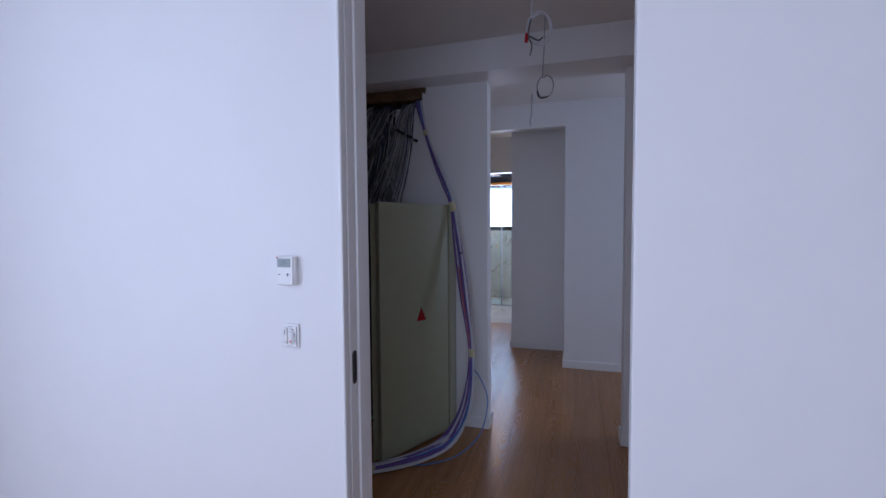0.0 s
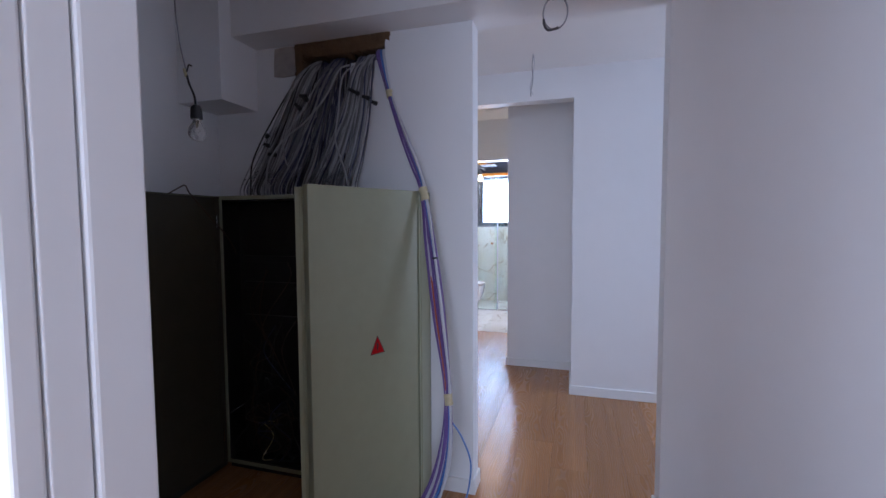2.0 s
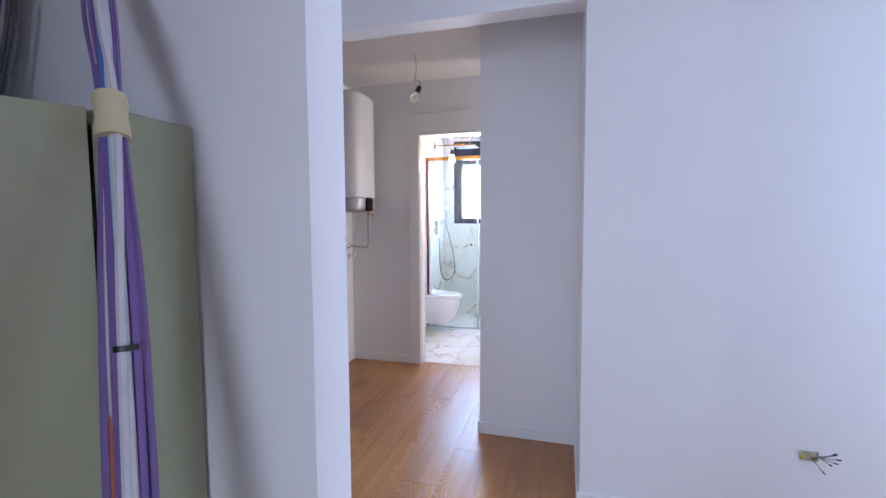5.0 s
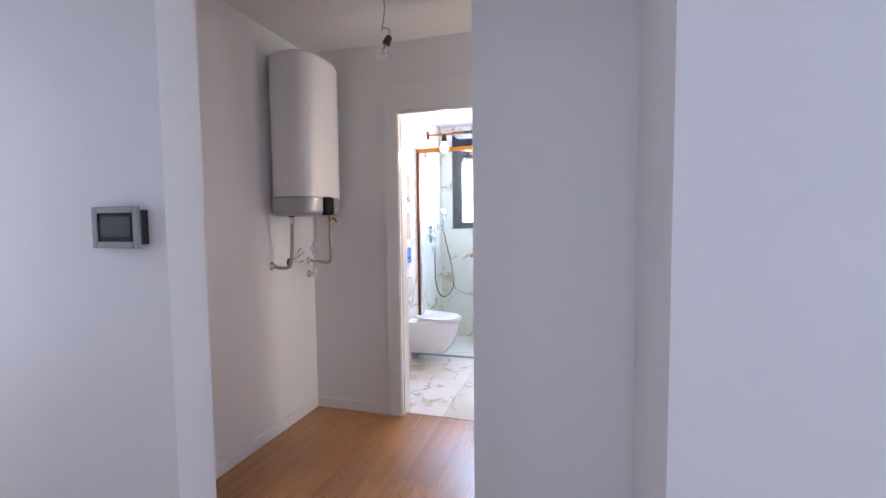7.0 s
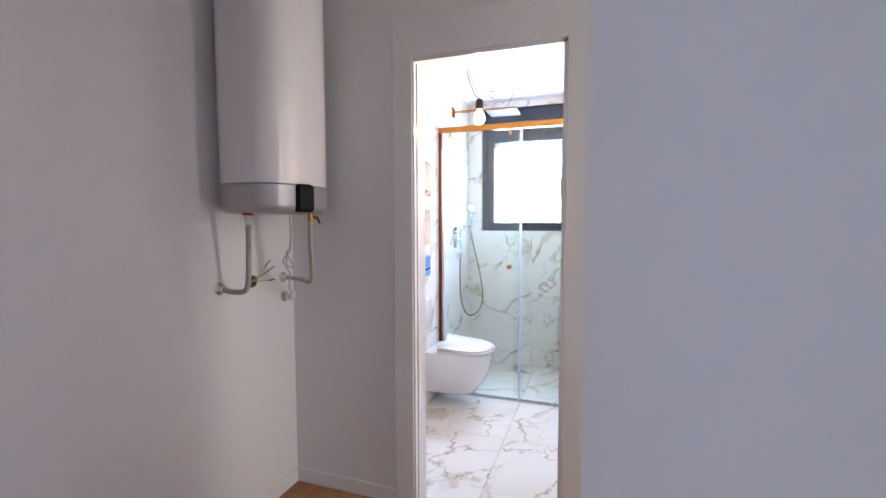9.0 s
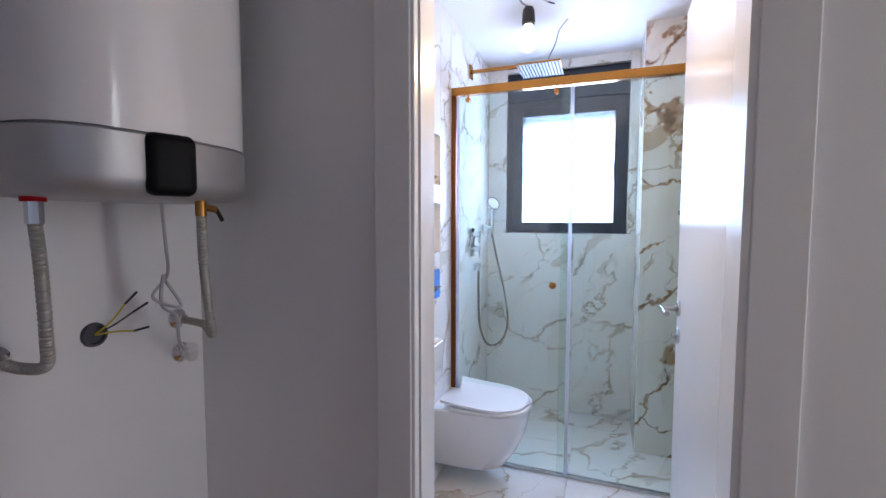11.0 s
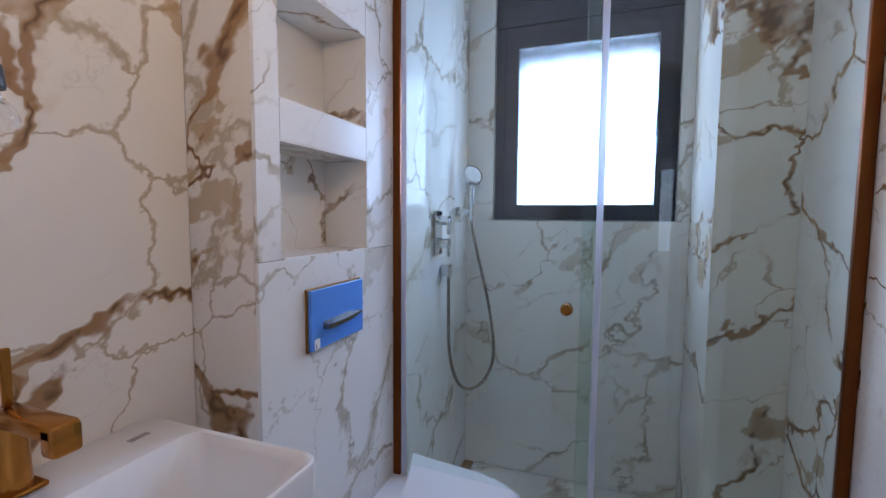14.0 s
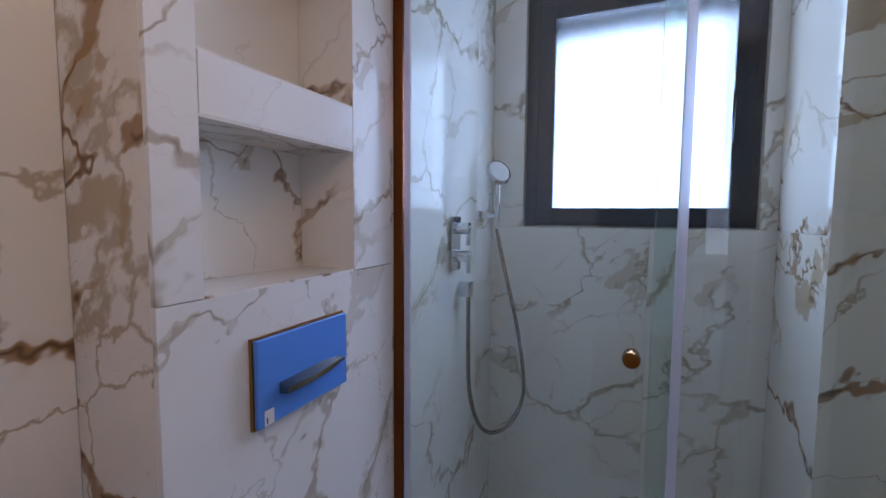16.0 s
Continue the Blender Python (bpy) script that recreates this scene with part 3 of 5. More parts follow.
part("lining_rebate", box_bm(a - 0.004, a + 0.002, WALL_D + 0.108, WALL_D_BACK + 0.002, 0, DOOR_H, 0.003), TRIM, frame_d)
part("strike_plate", box_bm(a + 0.001, a + 0.0035, WALL_D + 0.112, WALL_D + 0.127, 0.925, 1.005, 0.001), STEEL, frame_d, "steel strike plate")
part("lining_side", box_bm(b - 0.016, b + 0.001, WALL_D - 0.010, WALL_D_BACK - 0.035, 0, DOOR_H), TRIM, frame_d)
part("lining_head", box_bm(a, b, WALL_D - 0.010, WALL_D_BACK + 0.010, DOOR_H - 0.016, DOOR_H + 0.001), TRIM, frame_d)
part("hinge", box_bm(b - 0.020, b - 0.0155, WALL_D + 0.060, WALL_D + 0.105, 1.79, 1.87, 0.003), STEEL, frame_d, "steel hinge")
part("hinge", box_bm(b - 0.020, b - 0.0155, WALL_D + 0.060, WALL_D + 0.105, 0.28, 0.36, 0.003), STEEL, frame_d, "steel hinge")

# open leaf inside the bathroom
leaf = thing("door_leaf", "white lacquered flush door standing wide open, with steel lever", "door")
lx, ly0, ly1 = -0.764, WALL_D_BACK + 0.012, 7.420
part("panel", box_bm(lx, lx + 0.040, ly0, ly1, 0.008, 2.035, 0.003), DOOR, leaf)


def lever(parent, x, y, z, sign):
    """Round rose, neck and a straight lever along -y."""
    lev = part("handle", joined(
        moved(lathe([(0, 0), (0.026, 0), (0.026, 0.007), (0.024, 0.009), (0, 0.009)], 28), Matrix.Translation((x, y, z)) @ pose(0, 0, 0, 0, -90 * sign, 0)),
        tube([(x - sign * 0.008, y, z), (x - sign * 0.055, y, z)], 0.0095, 14),
        tube([(x - sign * 0.055, y + 0.008, z), (x - sign * 0.055, y - 0.115, z)], 0.0095, 14)), STEEL, parent, "brushed steel lever handle", True)
    part("thumb_turn", joined(
        moved(lathe([(0, 0), (0.026, 0), (0.026, 0.007), (0.024, 0.009), (0, 0.009)], 28), Matrix.Translation((x, y, z - 0.094)) @ pose(0, 0, 0, 0, -90 * sign, 0)),
        tube([(x - sign * 0.008, y, z - 0.094), (x - sign * 0.022, y, z - 0.094)], 0.009, 14)), STEEL, parent, "brushed steel thumb turn", True)
    return lev


lever(leaf, lx, 7.362, 1.034, 1)

# ---- oak floor base and bathroom shell (tiles come last) ----
floor_hall = structure("floor", joined(box_bm(-2.4, EAST, SOUTH, WALL_B, -0.2, -0.014), box_bm(WEST, EAST, WALL_B, SCREEN_BACK, -0.2, -0.014), box_bm(NOOK_X, 1.25, SCREEN_BACK, WALL_D + 0.06, -0.2, -0.014)), GROUT, "oak plank floor with long brown boards")
floor_bath = structure("floor_bathroom", box_bm(BATH_L - 0.2, BATH_R + 0.2, WALL_D + 0.06, BACK_Y + 0.2, -0.2, -0.010), GROUT, "polished veined marble tile floor")
wall_bl = structure("wall_bathroom_west", box_bm(BATH_L - 0.3, BATH_L - 0.010, WALL_D_BACK, NICHE_Y, 0, CEIL_B), GROUT, "bathroom wall of veined marble tiles")
NICHES = [(7.452, 7.806, 1.168, 1.421), (7.452, 7.806, 1.505, 1.76)]
wall_niche = structure("wall_niche", wall_bm(NICHE_X - 0.15, NICHE_X - 0.010, NICHE_Y + 0.010, BACK_Y, 0, CEIL_B, NICHES, axis="y"), GROUT, "marble tiled wall box with two recessed shelves")
structure("wall_niche_back", box_bm(NICHE_X - 0.25, NICHE_X - 0.15, NICHE_Y + 0.010, BACK_Y, 0, CEIL_B), GROUT, "back of the tiled wall box")
WIN = (-1.668, -0.867, 1.243, 2.355)
wall_back = structure("wall_window", wall_bm(NICHE_X - 0.25, BATH_R + 0.2, BACK_Y + 0.010, BACK_Y + 0.26, 0, CEIL_B, [WIN]), GROUT, "marble tiled shower wall with a window")
wall_br = structure("wall_bathroom_east", box_bm(BATH_R + 0.010, BATH_R + 0.2, WALL_D_BACK, BACK_Y + 0.01, 0, CEIL_B), GROUT, "bathroom wall of veined marble tiles")
wall_pil = structure("wall_pilaster", box_bm(PILASTER_X + 0.010, BATH_R + 0.010, PILASTER_Y + 0.010, BACK_Y + 0.01, 0, CEIL_B), GROUT, "marble tiled pilaster in the shower corner")

# ---- bathroom window ----
win = thing("window_1", "anthracite framed window with frosted glass", "window")
win["kind"] = "structure"
wx0, wx1, wz0, wz1 = WIN
wy = BACK_Y + 0.035


def ring(x0, x1, z0, z1, y0, y1, w):
    return joined(box_bm(x0, x0 + w, y0, y1, z0, z1, 0.003), box_bm(x1 - w, x1, y0, y1, z0, z1, 0.003),
                  box_bm(x0 + w, x1 - w, y0, y1, z0, z0 + w, 0.003), box_bm(x0 + w, x1 - w, y0, y1, z1 - w, z1, 0.003))


part("window_frame", ring(wx0, wx1, wz0, 2.155, wy, wy + 0.06, 0.045), ANTHRACITE, win)
part("sash", ring(-1.618, -0.893, 1.258, 2.112, wy - 0.012, wy + 0.050, 0.062), ANTHRACITE, win)
part("shutter_box", box_bm(wx0, wx1, wy - 0.004, wy + 0.10, 2.158, wz1, 0.003), ANTHRACITE, win, "anthracite shutter box")
pane = part("pane", box_bm(-1.563, -0.948, wy + 0.014, wy + 0.022, 1.312, 2.058), FROSTED, win, "frosted glass pane")
pane.visible_shadow = False
part("roller_shutter", joined(*[box_bm(wx0 + 0.02, wx1 - 0.02, wy + 0.125, wy + 0.135, 2.010 + 0.042 * k, 2.048 + 0.042 * k, 0.003, 1) for k in range(4)]), ANTHRACITE, win, "raised roller shutter slats")
part("handle", joined(box_bm(wx1 - 0.092, wx1 - 0.066, wy - 0.022, wy - 0.012, 1.61, 1.72, 0.003), box_bm(wx1 - 0.088, wx1 - 0.070, wy - 0.040, wy - 0.028, 1.54, 1.68, 0.004),
                      box_bm(wx1 - 0.086, wx1 - 0.072, wy - 0.030, wy - 0.020, 1.655, 1.675)), ANTHRACITE, win, "anthracite window handle")
part("edge_trim", ring(wx0 + 0.001, wx1 - 0.001, wz0 + 0.001, wz1 - 0.001, BACK_Y - 0.002, BACK_Y + 0.004, 0.006), STEEL, win, "thin metal edge trim")

# ---- shower enclosure ----
sh = thing("shower_enclosure", "gold framed sliding glass shower door", "shower")
y = SHOWER_Y
part("post", box_bm(NICHE_X + 0.001, NICHE_X + 0.026, y - 0.016, y + 0.022, 0.012, 2.036, 0.002), GOLD_SHADED, sh, "gold wall profile, coloured brown for its dark reflection")
part("post", box_bm(BATH_R - 0.030, BATH_R - 0.002, y - 0.005, y + 0.012, 0.012, 2.036, 0.002), GOLD_SHADED, sh, "gold wall profile, coloured brown for its dark reflection")
part("rail", box_bm(NICHE_X + 0.001, BATH_R - 0.001, y - 0.022, y + 0.024, 1.996, 2.038, 0.003), GOLD, sh, "gold top rail")
part("threshold", box_bm(NICHE_X + 0.026, BATH_R - 0.036, y - 0.012, y + 0.018, 0.001, 0.014, 0.002), STEEL, sh, "low metal threshold")
g1 = part("sliding_panel", box_bm(NICHE_X + 0.045, -1.170, y - 0.012, y - 0.006, 0.016, 1.992, 0.001, 1), GLASS, sh, "clear glass sliding panel")
g2 = part("fixed_panel", box_bm(-1.215, BATH_R - 0.020, y + 0.006, y + 0.012, 0.016, 1.996, 0.001, 1), GLASS, sh, "clear glass fixed panel")
for g in (g1, g2):
    g.visible_shadow = False
SEAL = glass_material("clear_plastic_seal", (0.84, 0.87, 1.0), 0.4)
SEAL.node_tree.nodes["Principled BSDF"].inputs["Transmission Weight"].default_value = 0.5
part("seal", box_bm(-1.178, -1.160, y - 0.016, y - 0.001, 0.016, 1.992, 0.003), SEAL, sh, "clear plastic edge seal")
part("seal", box_bm(NICHE_X + 0.028, NICHE_X + 0.046, y - 0.013, y - 0.005, 0.016, 1.992, 0.003), SEAL, sh, "clear plastic edge seal")
for px in (-1.70, -1.245):
    part("roller", joined(moved(lathe([(0, 0), (0.013, 0), (0.013, 0.012), (0, 0.012)], 18), Matrix.Translation((px, y - 0.012, 1.968)) @ pose(0, 0, 0, 90, 0, 0)),
                          box_bm(px - 0.005, px + 0.005, y - 0.018, y - 0.013, 1.966, 1.998)), GOLD, sh, "gold roller", True)
part("knob", joined(moved(lathe([(0, 0), (0.017, 0), (0.018, 0.004), (0.016, 0.018), (0, 0.019)], 24), Matrix.Translation((-1.249, y - 0.012, 1.003)) @ pose(0, 0, 0, 90, 0, 0)),
                    moved(lathe([(0, 0), (0.017, 0), (0.016, 0.018), (0, 0.019)], 24), Matrix.Translation((-1.249, y - 0.006, 1.003)) @ pose(0, 0, 0, -90, 0, 0))), GOLD, sh, "round gold knob", True)

# ---- shower fittings on the tiled side wall ----
X = NICHE_X
mix = thing("shower_mixer", "polished chrome shower mixer with hand shower", "shower mixer")
part("plate", box_bm(X + 0.001, X + 0.012, 8.33, 8.405, 1.105, 1.285, 0.004), CHROME, mix)
for z in (1.245, 1.155):
    part("knob", joined(tube([(X + 0.010, 8.368, z), (X + 0.055, 8.368, z)], 0.020, 18), box_bm(X + 0.045, X + 0.058, 8.362, 8.374, z - 0.055, z + 0.01, 0.003)), CHROME, mix, smooth=True)
part("outlet", box_bm(X + 0.001, X + 0.040, 8.41, 8.455, 1.01, 1.06, 0.004), CHROME, mix)
part("bracket", joined(box_bm(X + 0.001, X + 0.012, 8.60, 8.64, 1.265, 1.305, 0.003), box_bm(X + 0.010, X + 0.072, 8.608, 8.632, 1.278, 1.294, 0.003)), CHROME, mix)
hx = X + 0.07
part("hand_shower", joined(tube([(hx, 8.62, 1.24), (hx + 0.004, 8.618, 1.31), (hx + 0.006, 8.612, 1.40)], 0.0095, 12),
                           moved(lathe([(0, -0.010), (0.036, -0.009), (0.050, 0.0), (0.048, 0.009), (0, 0.011)], 28), Matrix.Translation((hx + 0.008, 8.605, 1.445)) @ pose(0, 0, 0, 62, 0, 48))), CHROME, mix, "chrome hand shower", True)
part("spray_plate", moved(lathe([(0, 0.0105), (0.041, 0.0095), (0.040, 0.0125), (0, 0.0135)], 28), Matrix.Translation((hx + 0.008, 8.605, 1.445)) @ pose(0, 0, 0, 62, 0, 48)), PLASTIC, mix, "pale spray plate", True)
part("hose", tube([(X + 0.03, 8.433, 1.012), (X + 0.03, 8.435, 0.88), (X + 0.035, 8.44, 0.68), (X + 0.06, 8.47, 0.55), (X + 0.10, 8.52, 0.50), (X + 0.155, 8.58, 0.53), (X + 0.185, 8.62, 0.64), (X + 0.16, 8.63, 0.84), (X + 0.105, 8.625, 1.08), (hx, 8.62, 1.24)], lambda u: 0.0072 * (1 + 0.08 * math.sin(u * 900)), 10, 60), HOSE, mix, "ribbed metal hose", True)
hd = thing("rain_shower", "gold ceiling-height rain shower arm with square head", "shower head")
part("rose", box_bm(X + 0.001, X + 0.010, 8.29, 8.35, 2.19, 2.27, 0.003), GOLD, hd)
part("arm", box_bm(X + 0.008, X + 0.40, 8.308, 8.332, 2.222, 2.240, 0.003), GOLD, hd)
part("head", box_bm(X + 0.30, X + 0.545, 8.20, 8.44, 2.198, 2.208, 0.003), GOLD, hd)
part("neck", tube([(X + 0.39, 8.32, 2.208), (X + 0.39, 8.32, 2.226)], 0.014, 14), GOLD, hd, smooth=True)
part("nozzle_plate", joined(*[box_bm(X + 0.31 + 0.018 * i, X + 0.318 + 0.018 * i, 8.21 + 0.02 * j, 8.218 + 0.02 * j, 2.1935, 2.197) for i in range(13) for j in range(12)]), BLACK, hd, "dark rubber nozzles")
part("spray_face", box_bm(X + 0.304, X + 0.541, 8.204, 8.436, 2.1965, 2.1985), SCREEN_FRAME, hd, "grey spray face")
dr = solo("linear_drain", joined(box_bm(X + 0.003, X + 0.050, 8.20, 8.785, 0.001, 0.012, 0.001), box_bm(X + 0.012, X + 0.041, 8.21, 8.775, 0.012, 0.014)), BRASS, "gold coloured linear shower drain in the floor", "drain")

# ---- wall-hung toilet ----
wc = thing("toilet", "white wall-hung toilet with closed wing-shaped lid", "toilet")


def rounded_outline(x0, x1, yc, hw, n=40, square=2.6):
    """Plan of a bowl: straight at the wall, rounded at the tip."""
    pts = [(x0, yc - hw), ]
    xm = x0 + (x1 - x0) * 0.35
    for k in range(n + 1):
        t = -math.pi / 2 + math.pi * k / n
        c, s = math.cos(t), math.sin(t)
        pts.append((xm + (x1 - xm) * abs(c) ** (2 / square), yc + hw * math.copysign(abs(s) ** (2 / square), s)))
    pts.append((x0, yc + hw))
    return pts


def loft(rings):
    bm = bmesh.new()
    vs = [[bm.verts.new(p) for p in r] for r in rings]
    n = len(vs[0])
    for r0, r1 in zip(vs, vs[1:]):
        for k in range(n):
            bm.faces.new((r0[k], r0[(k + 1) % n], r1[(k + 1) % n], r1[k]))
    bm.faces.new(vs[0][::-1])
    bm.faces.new(vs[-1])
    return bm


YC = 7.845
rings = []
for z, tip, hw in ((0.085, -1.50, 0.10), (0.10, -1.46, 0.125), (0.18, -1.40, 0.15), (0.28, -1.355, 0.168), (0.37, -1.338, 0.176), (0.397, -1.336, 0.177), (0.402, -1.342, 0.172)):
    rings.append([(px, py, z) for px, py in rounded_outline(X + 0.001, tip, YC, hw)])
part("bowl", loft(rings), CERAMIC, wc, smooth=True)
rings = []
for dz, grow in ((0.0, 0.0), (0.004, 0.003), (0.012, 0.003), (0.016, 0.0)):
    rings.append([(px, py, 0.404 + dz) for px, py in rounded_outline(-1.70, -1.332 + grow, YC, 0.176 + grow)])
part("seat", loft(rings), PLASTIC, wc, "white plastic seat", True)
lid = bmesh.new()
grid = []
for j in range(13):
    v = j / 12 * 2 - 1
    row = []
    for i in range(15):
        u = i / 14
        wing = 0.022 * (abs(v) ** 2) * (1 - u) ** 2
        half = 0.181 * (1 if u < 0.4 else math.sqrt(max(0.0, 1 - ((u - 0.4) / 0.6) ** 2.6)))
        back = -0.05 * abs(v) ** 3 * 0.2
        row.append((-1.735 + 0.03 * (1 - abs(v)) + u * (0.412 - 0.03 * (1 - abs(v))) + back, YC + v * half, 0.432 + wing + 0.006 * (1 - v * v) * math.sin(math.pi * u)))
    grid.append(row)
for dz in (0.0, -0.012):
    vv = [[lid.verts.new((p[0], p[1], p[2] + dz)) for p in r] for r in grid]
    for j in range(12):
        for i in range(14):
            lid.faces.new((vv[j][i], vv[j][i + 1], vv[j + 1][i + 1], vv[j + 1][i]))
    if dz == 0:
        top = vv
edge = [(0, i) for i in range(15)] + [(j, 14) for j in range(1, 13)] + [(12, i) for i in range(13, -1, -1)] + [(j, 0) for j in range(11, 0, -1)]
for (j0, i0), (j1, i1) in zip(edge, edge[1:] + edge[:1]):
    lid.faces.new((top[j0][i0], top[j1][i1], vv[j1][i1], vv[j0][i0]))
bmesh.ops.remove_doubles(lid, verts=lid.verts[:], dist=0.0005)
part("lid", lid, CERAMIC, wc, "glossy white closed lid", True)

fp = thing("flush_plate", "blue film covered flush plate with chrome lever", "flush plate")
part("plate", box_bm(X + 0.006, X + 0.016, 7.526, 7.754, 0.948, 1.090, 0.002), BLUE_FILM, fp)
part("back_frame", box_bm(X + 0.0005, X + 0.006, 7.523, 7.757, 0.945, 1.093), BRASS, fp, "brown edge frame")
bar = bmesh.new()
sections = []
for u in range(13):
    t = u / 12
    yy, zz = 7.570 + 0.162 * t, 1.0015 + 0.004 * t
    half, out = (0.0095 if t < 0.7 else 0.0095 - 0.006 * (t - 0.7) / 0.3), 0.012 + 0.010 * math.sin(math.pi * min(1.0, 0.25 + t * 0.8))
    sections.append([bar.verts.new(q) for q in ((X + 0.0155, yy, zz - half), (X + 0.0155 + out, yy, zz - half * 0.7), (X + 0.0155 + out, yy, zz + half * 0.4), (X + 0.0155, yy, zz + half))])
for p, q in zip(sections, sections[1:]):
    for k in range(4):
        bar.faces.new((p[k], p[(k + 1) % 4], q[(k + 1) % 4], q[k]))
bar.faces.new(sections[0])
bar.faces.new(sections[-1][::-1])
# chrome lever in the hose's brown metal, its warm reflection put into the colour
part("lever", bar, HOSE, fp, "chrome flush lever, coloured brown for its warm reflection")
part("label", box_bm(X + 0.0162, X + 0.0166, 7.537, 7.557, 0.95, 0.975), PLASTIC, fp, "small white label")
part("label_mark", box_bm(X + 0.0167, X + 0.0169, 7.5405, 7.5435, 0.953, 0.963), INK, fp, "small dark printed mark")

# ---- basin and tap ----
bx0, bx1, by0, by1, bz = BATH_L + 0.001, -1.578, 6.83, 7.285, 0.874
basin = thing("wash_basin", "white rectangular ceramic wall basin with rounded corners", "basin")


def rrect(x0, x1, y0, y1, r, z, n=6):
    out = []
    for cx, cy, a0 in ((x1 - r, y1 - r, 0), (x0 + r, y1 - r, 90), (x0 + r, y0 + r, 180), (x1 - r, y0 + r, 270)):
        for k in range(n + 1):
            t = radians(a0 + 90 * k / n)
            out.append((cx + r * math.cos(t), cy + r * math.sin(t), z))
    return out


part("bowl", loft([rrect(bx0, bx1 - 0.012, by0 + 0.012, by1 - 0.012, 0.03, bz - 0.155), rrect(bx0, bx1 - 0.004, by0 + 0.004, by1 - 0.004, 0.03, bz - 0.12),
                   rrect(bx0, bx1, by0, by1, 0.03, bz - 0.01), rrect(bx0, bx1 - 0.002, by0 + 0.002, by1 - 0.002, 0.029, bz - 0.002),
                   rrect(bx0 + 0.004, bx1 - 0.005, by0 + 0.005, by1 - 0.005, 0.028, bz), rrect(bx0 + 0.125, bx1 - 0.012, by0 + 0.012, by1 - 0.012, 0.03, bz - 0.002),
                   rrect(bx0 + 0.135, bx1 - 0.020, by0 + 0.020, by1 - 0.020, 0.035, bz - 0.015), rrect(bx0 + 0.155, bx1 - 0.05, by0 + 0.05, by1 - 0.05, 0.06, bz - 0.094),
                   rrect(bx0 + 0.19, bx1 - 0.09, by0 + 0.12, by1 - 0.12, 0.04, bz - 0.096)]), CERAMIC, basin, smooth=True)
part("overflow", moved(joined(lathe([(0.009, 0), (0.013, 0.002), (0.013, 0.005), (0.008, 0.006), (0.008, 0.001)], 20)), Matrix.Translation((bx0 + 0.139, 7.05, bz - 0.035)) @ pose(0, 0, 0, 0, 80, 0)), CHROME, basin, "chrome overflow ring", True)
# solid black disc painted as the shade inside the overflow
part("overflow_shade", moved(lathe([(0, 0), (0.0085, 0), (0.0085, 0.0052), (0, 0.0052)], 20), Matrix.Translation((bx0 + 0.139, 7.05, bz - 0.035)) @ pose(0, 0, 0, 0, 80, 0)), BLACK, basin, "black disc for the shade in the overflow hole")
part("drain", moved(lathe([(0, 0.004), (0.018, 0.005), (0.026, 0.003), (0.028, 0.0), (0, 0.0)], 24), Matrix.Translation(((bx0 + 0.19 + bx1 - 0.09) / 2, 7.05, bz - 0.096))), CHROME, basin, "chrome drain", True)
part("mark", joined(*[box_bm(bx0 + 0.055, bx0 + 0.067, 7.20 + 0.006 * k, 7.204 + 0.006 * k, bz - 0.0005, bz + 0.0004) for k in range(6)]), GREY_CABLE, basin, "small printed mark")
tap = thing("basin_tap", "polished gold single-lever basin tap", "tap")
tx, ty = -1.925, 7.05
part("base", box_bm(tx - 0.028, tx + 0.028, ty - 0.028, ty + 0.028, bz, bz + 0.008, 0.003), GOLD, tap)
part("body", joined(tube([(tx, ty, bz + 0.006), (tx, ty, bz + 0.115)], lambda u: 0.021 - 0.003 * u, 20), box_bm(tx - 0.022, tx + 0.125, ty - 0.018, ty + 0.018, bz + 0.098, bz + 0.122, 0.006), box_bm(tx + 0.098, tx + 0.127, ty - 0.018, ty + 0.018, bz + 0.078, bz + 0.12, 0.006)), GOLD, tap, smooth=True)
part("lever", box_bm(tx - 0.007, tx + 0.003, ty - 0.006, ty + 0.006, bz + 0.122, bz + 0.205, 0.003), GOLD, tap)


# ---- bare bulbs ----
def bulb_lamp(label, x, y, z, ceiling, cord, lit=False, tilt=0.0, cord_mat=GREY_CABLE, tall=1.0):
    """A bulb hanging by its flex; z is the middle of the bulb."""
    ob = thing("pendant_bulb", label, "lamp", "bare bulbs")
    m = Matrix.Translation((x, y, z)) @ pose(0, 0, 0, 0, tilt, 0) @ Matrix.Diagonal((1, 1, tall, 1))
    part("bulb", moved(lathe([(0, -0.03), (0.012, -0.0285), (0.022, -0.022), (0.0285, -0.010), (0.030, 0.0), (0.027, 0.014), (0.018, 0.030), (0.0135, 0.042), (0.0130, 0.046), (0, 0.046)], 24), m), FILAMENT if lit else BULB_GLASS, ob, "lit warm bulb" if lit else "clear unlit bulb", True)
    if not lit:
        part("filament_stem", moved(joined(tube([(0, 0, 0.044), (0, 0, 0.012)], lambda u: 0.006 - 0.004 * u, 8), tube([(-0.012, 0, 0.006), (-0.004, 0, 0.0), (0.004, 0, 0.0), (0.012, 0, 0.006)], 0.0006, 5)), m), STEEL, ob)
    part("cap", moved(lathe([(0, 0.044), (0.0135, 0.044), (0.0135, 0.054), (0, 0.054)], 18), m), STEEL, ob, smooth=True)
    part("holder", moved(lathe([(0, 0.048), (0.019, 0.048), (0.020, 0.052), (0.019, 0.070), (0.018, 0.086), (0.013, 0.096), (0.005, 0.099), (0, 0.099)], 24), m), BLACK, ob, "black bulb holder", True)
    topp = m @ Vector((0, 0, 0.098))
    part("flex", tube([tuple(topp)] + cord, 0.0028, 6, 10), cord_mat, ob, smooth=True)
    return ob


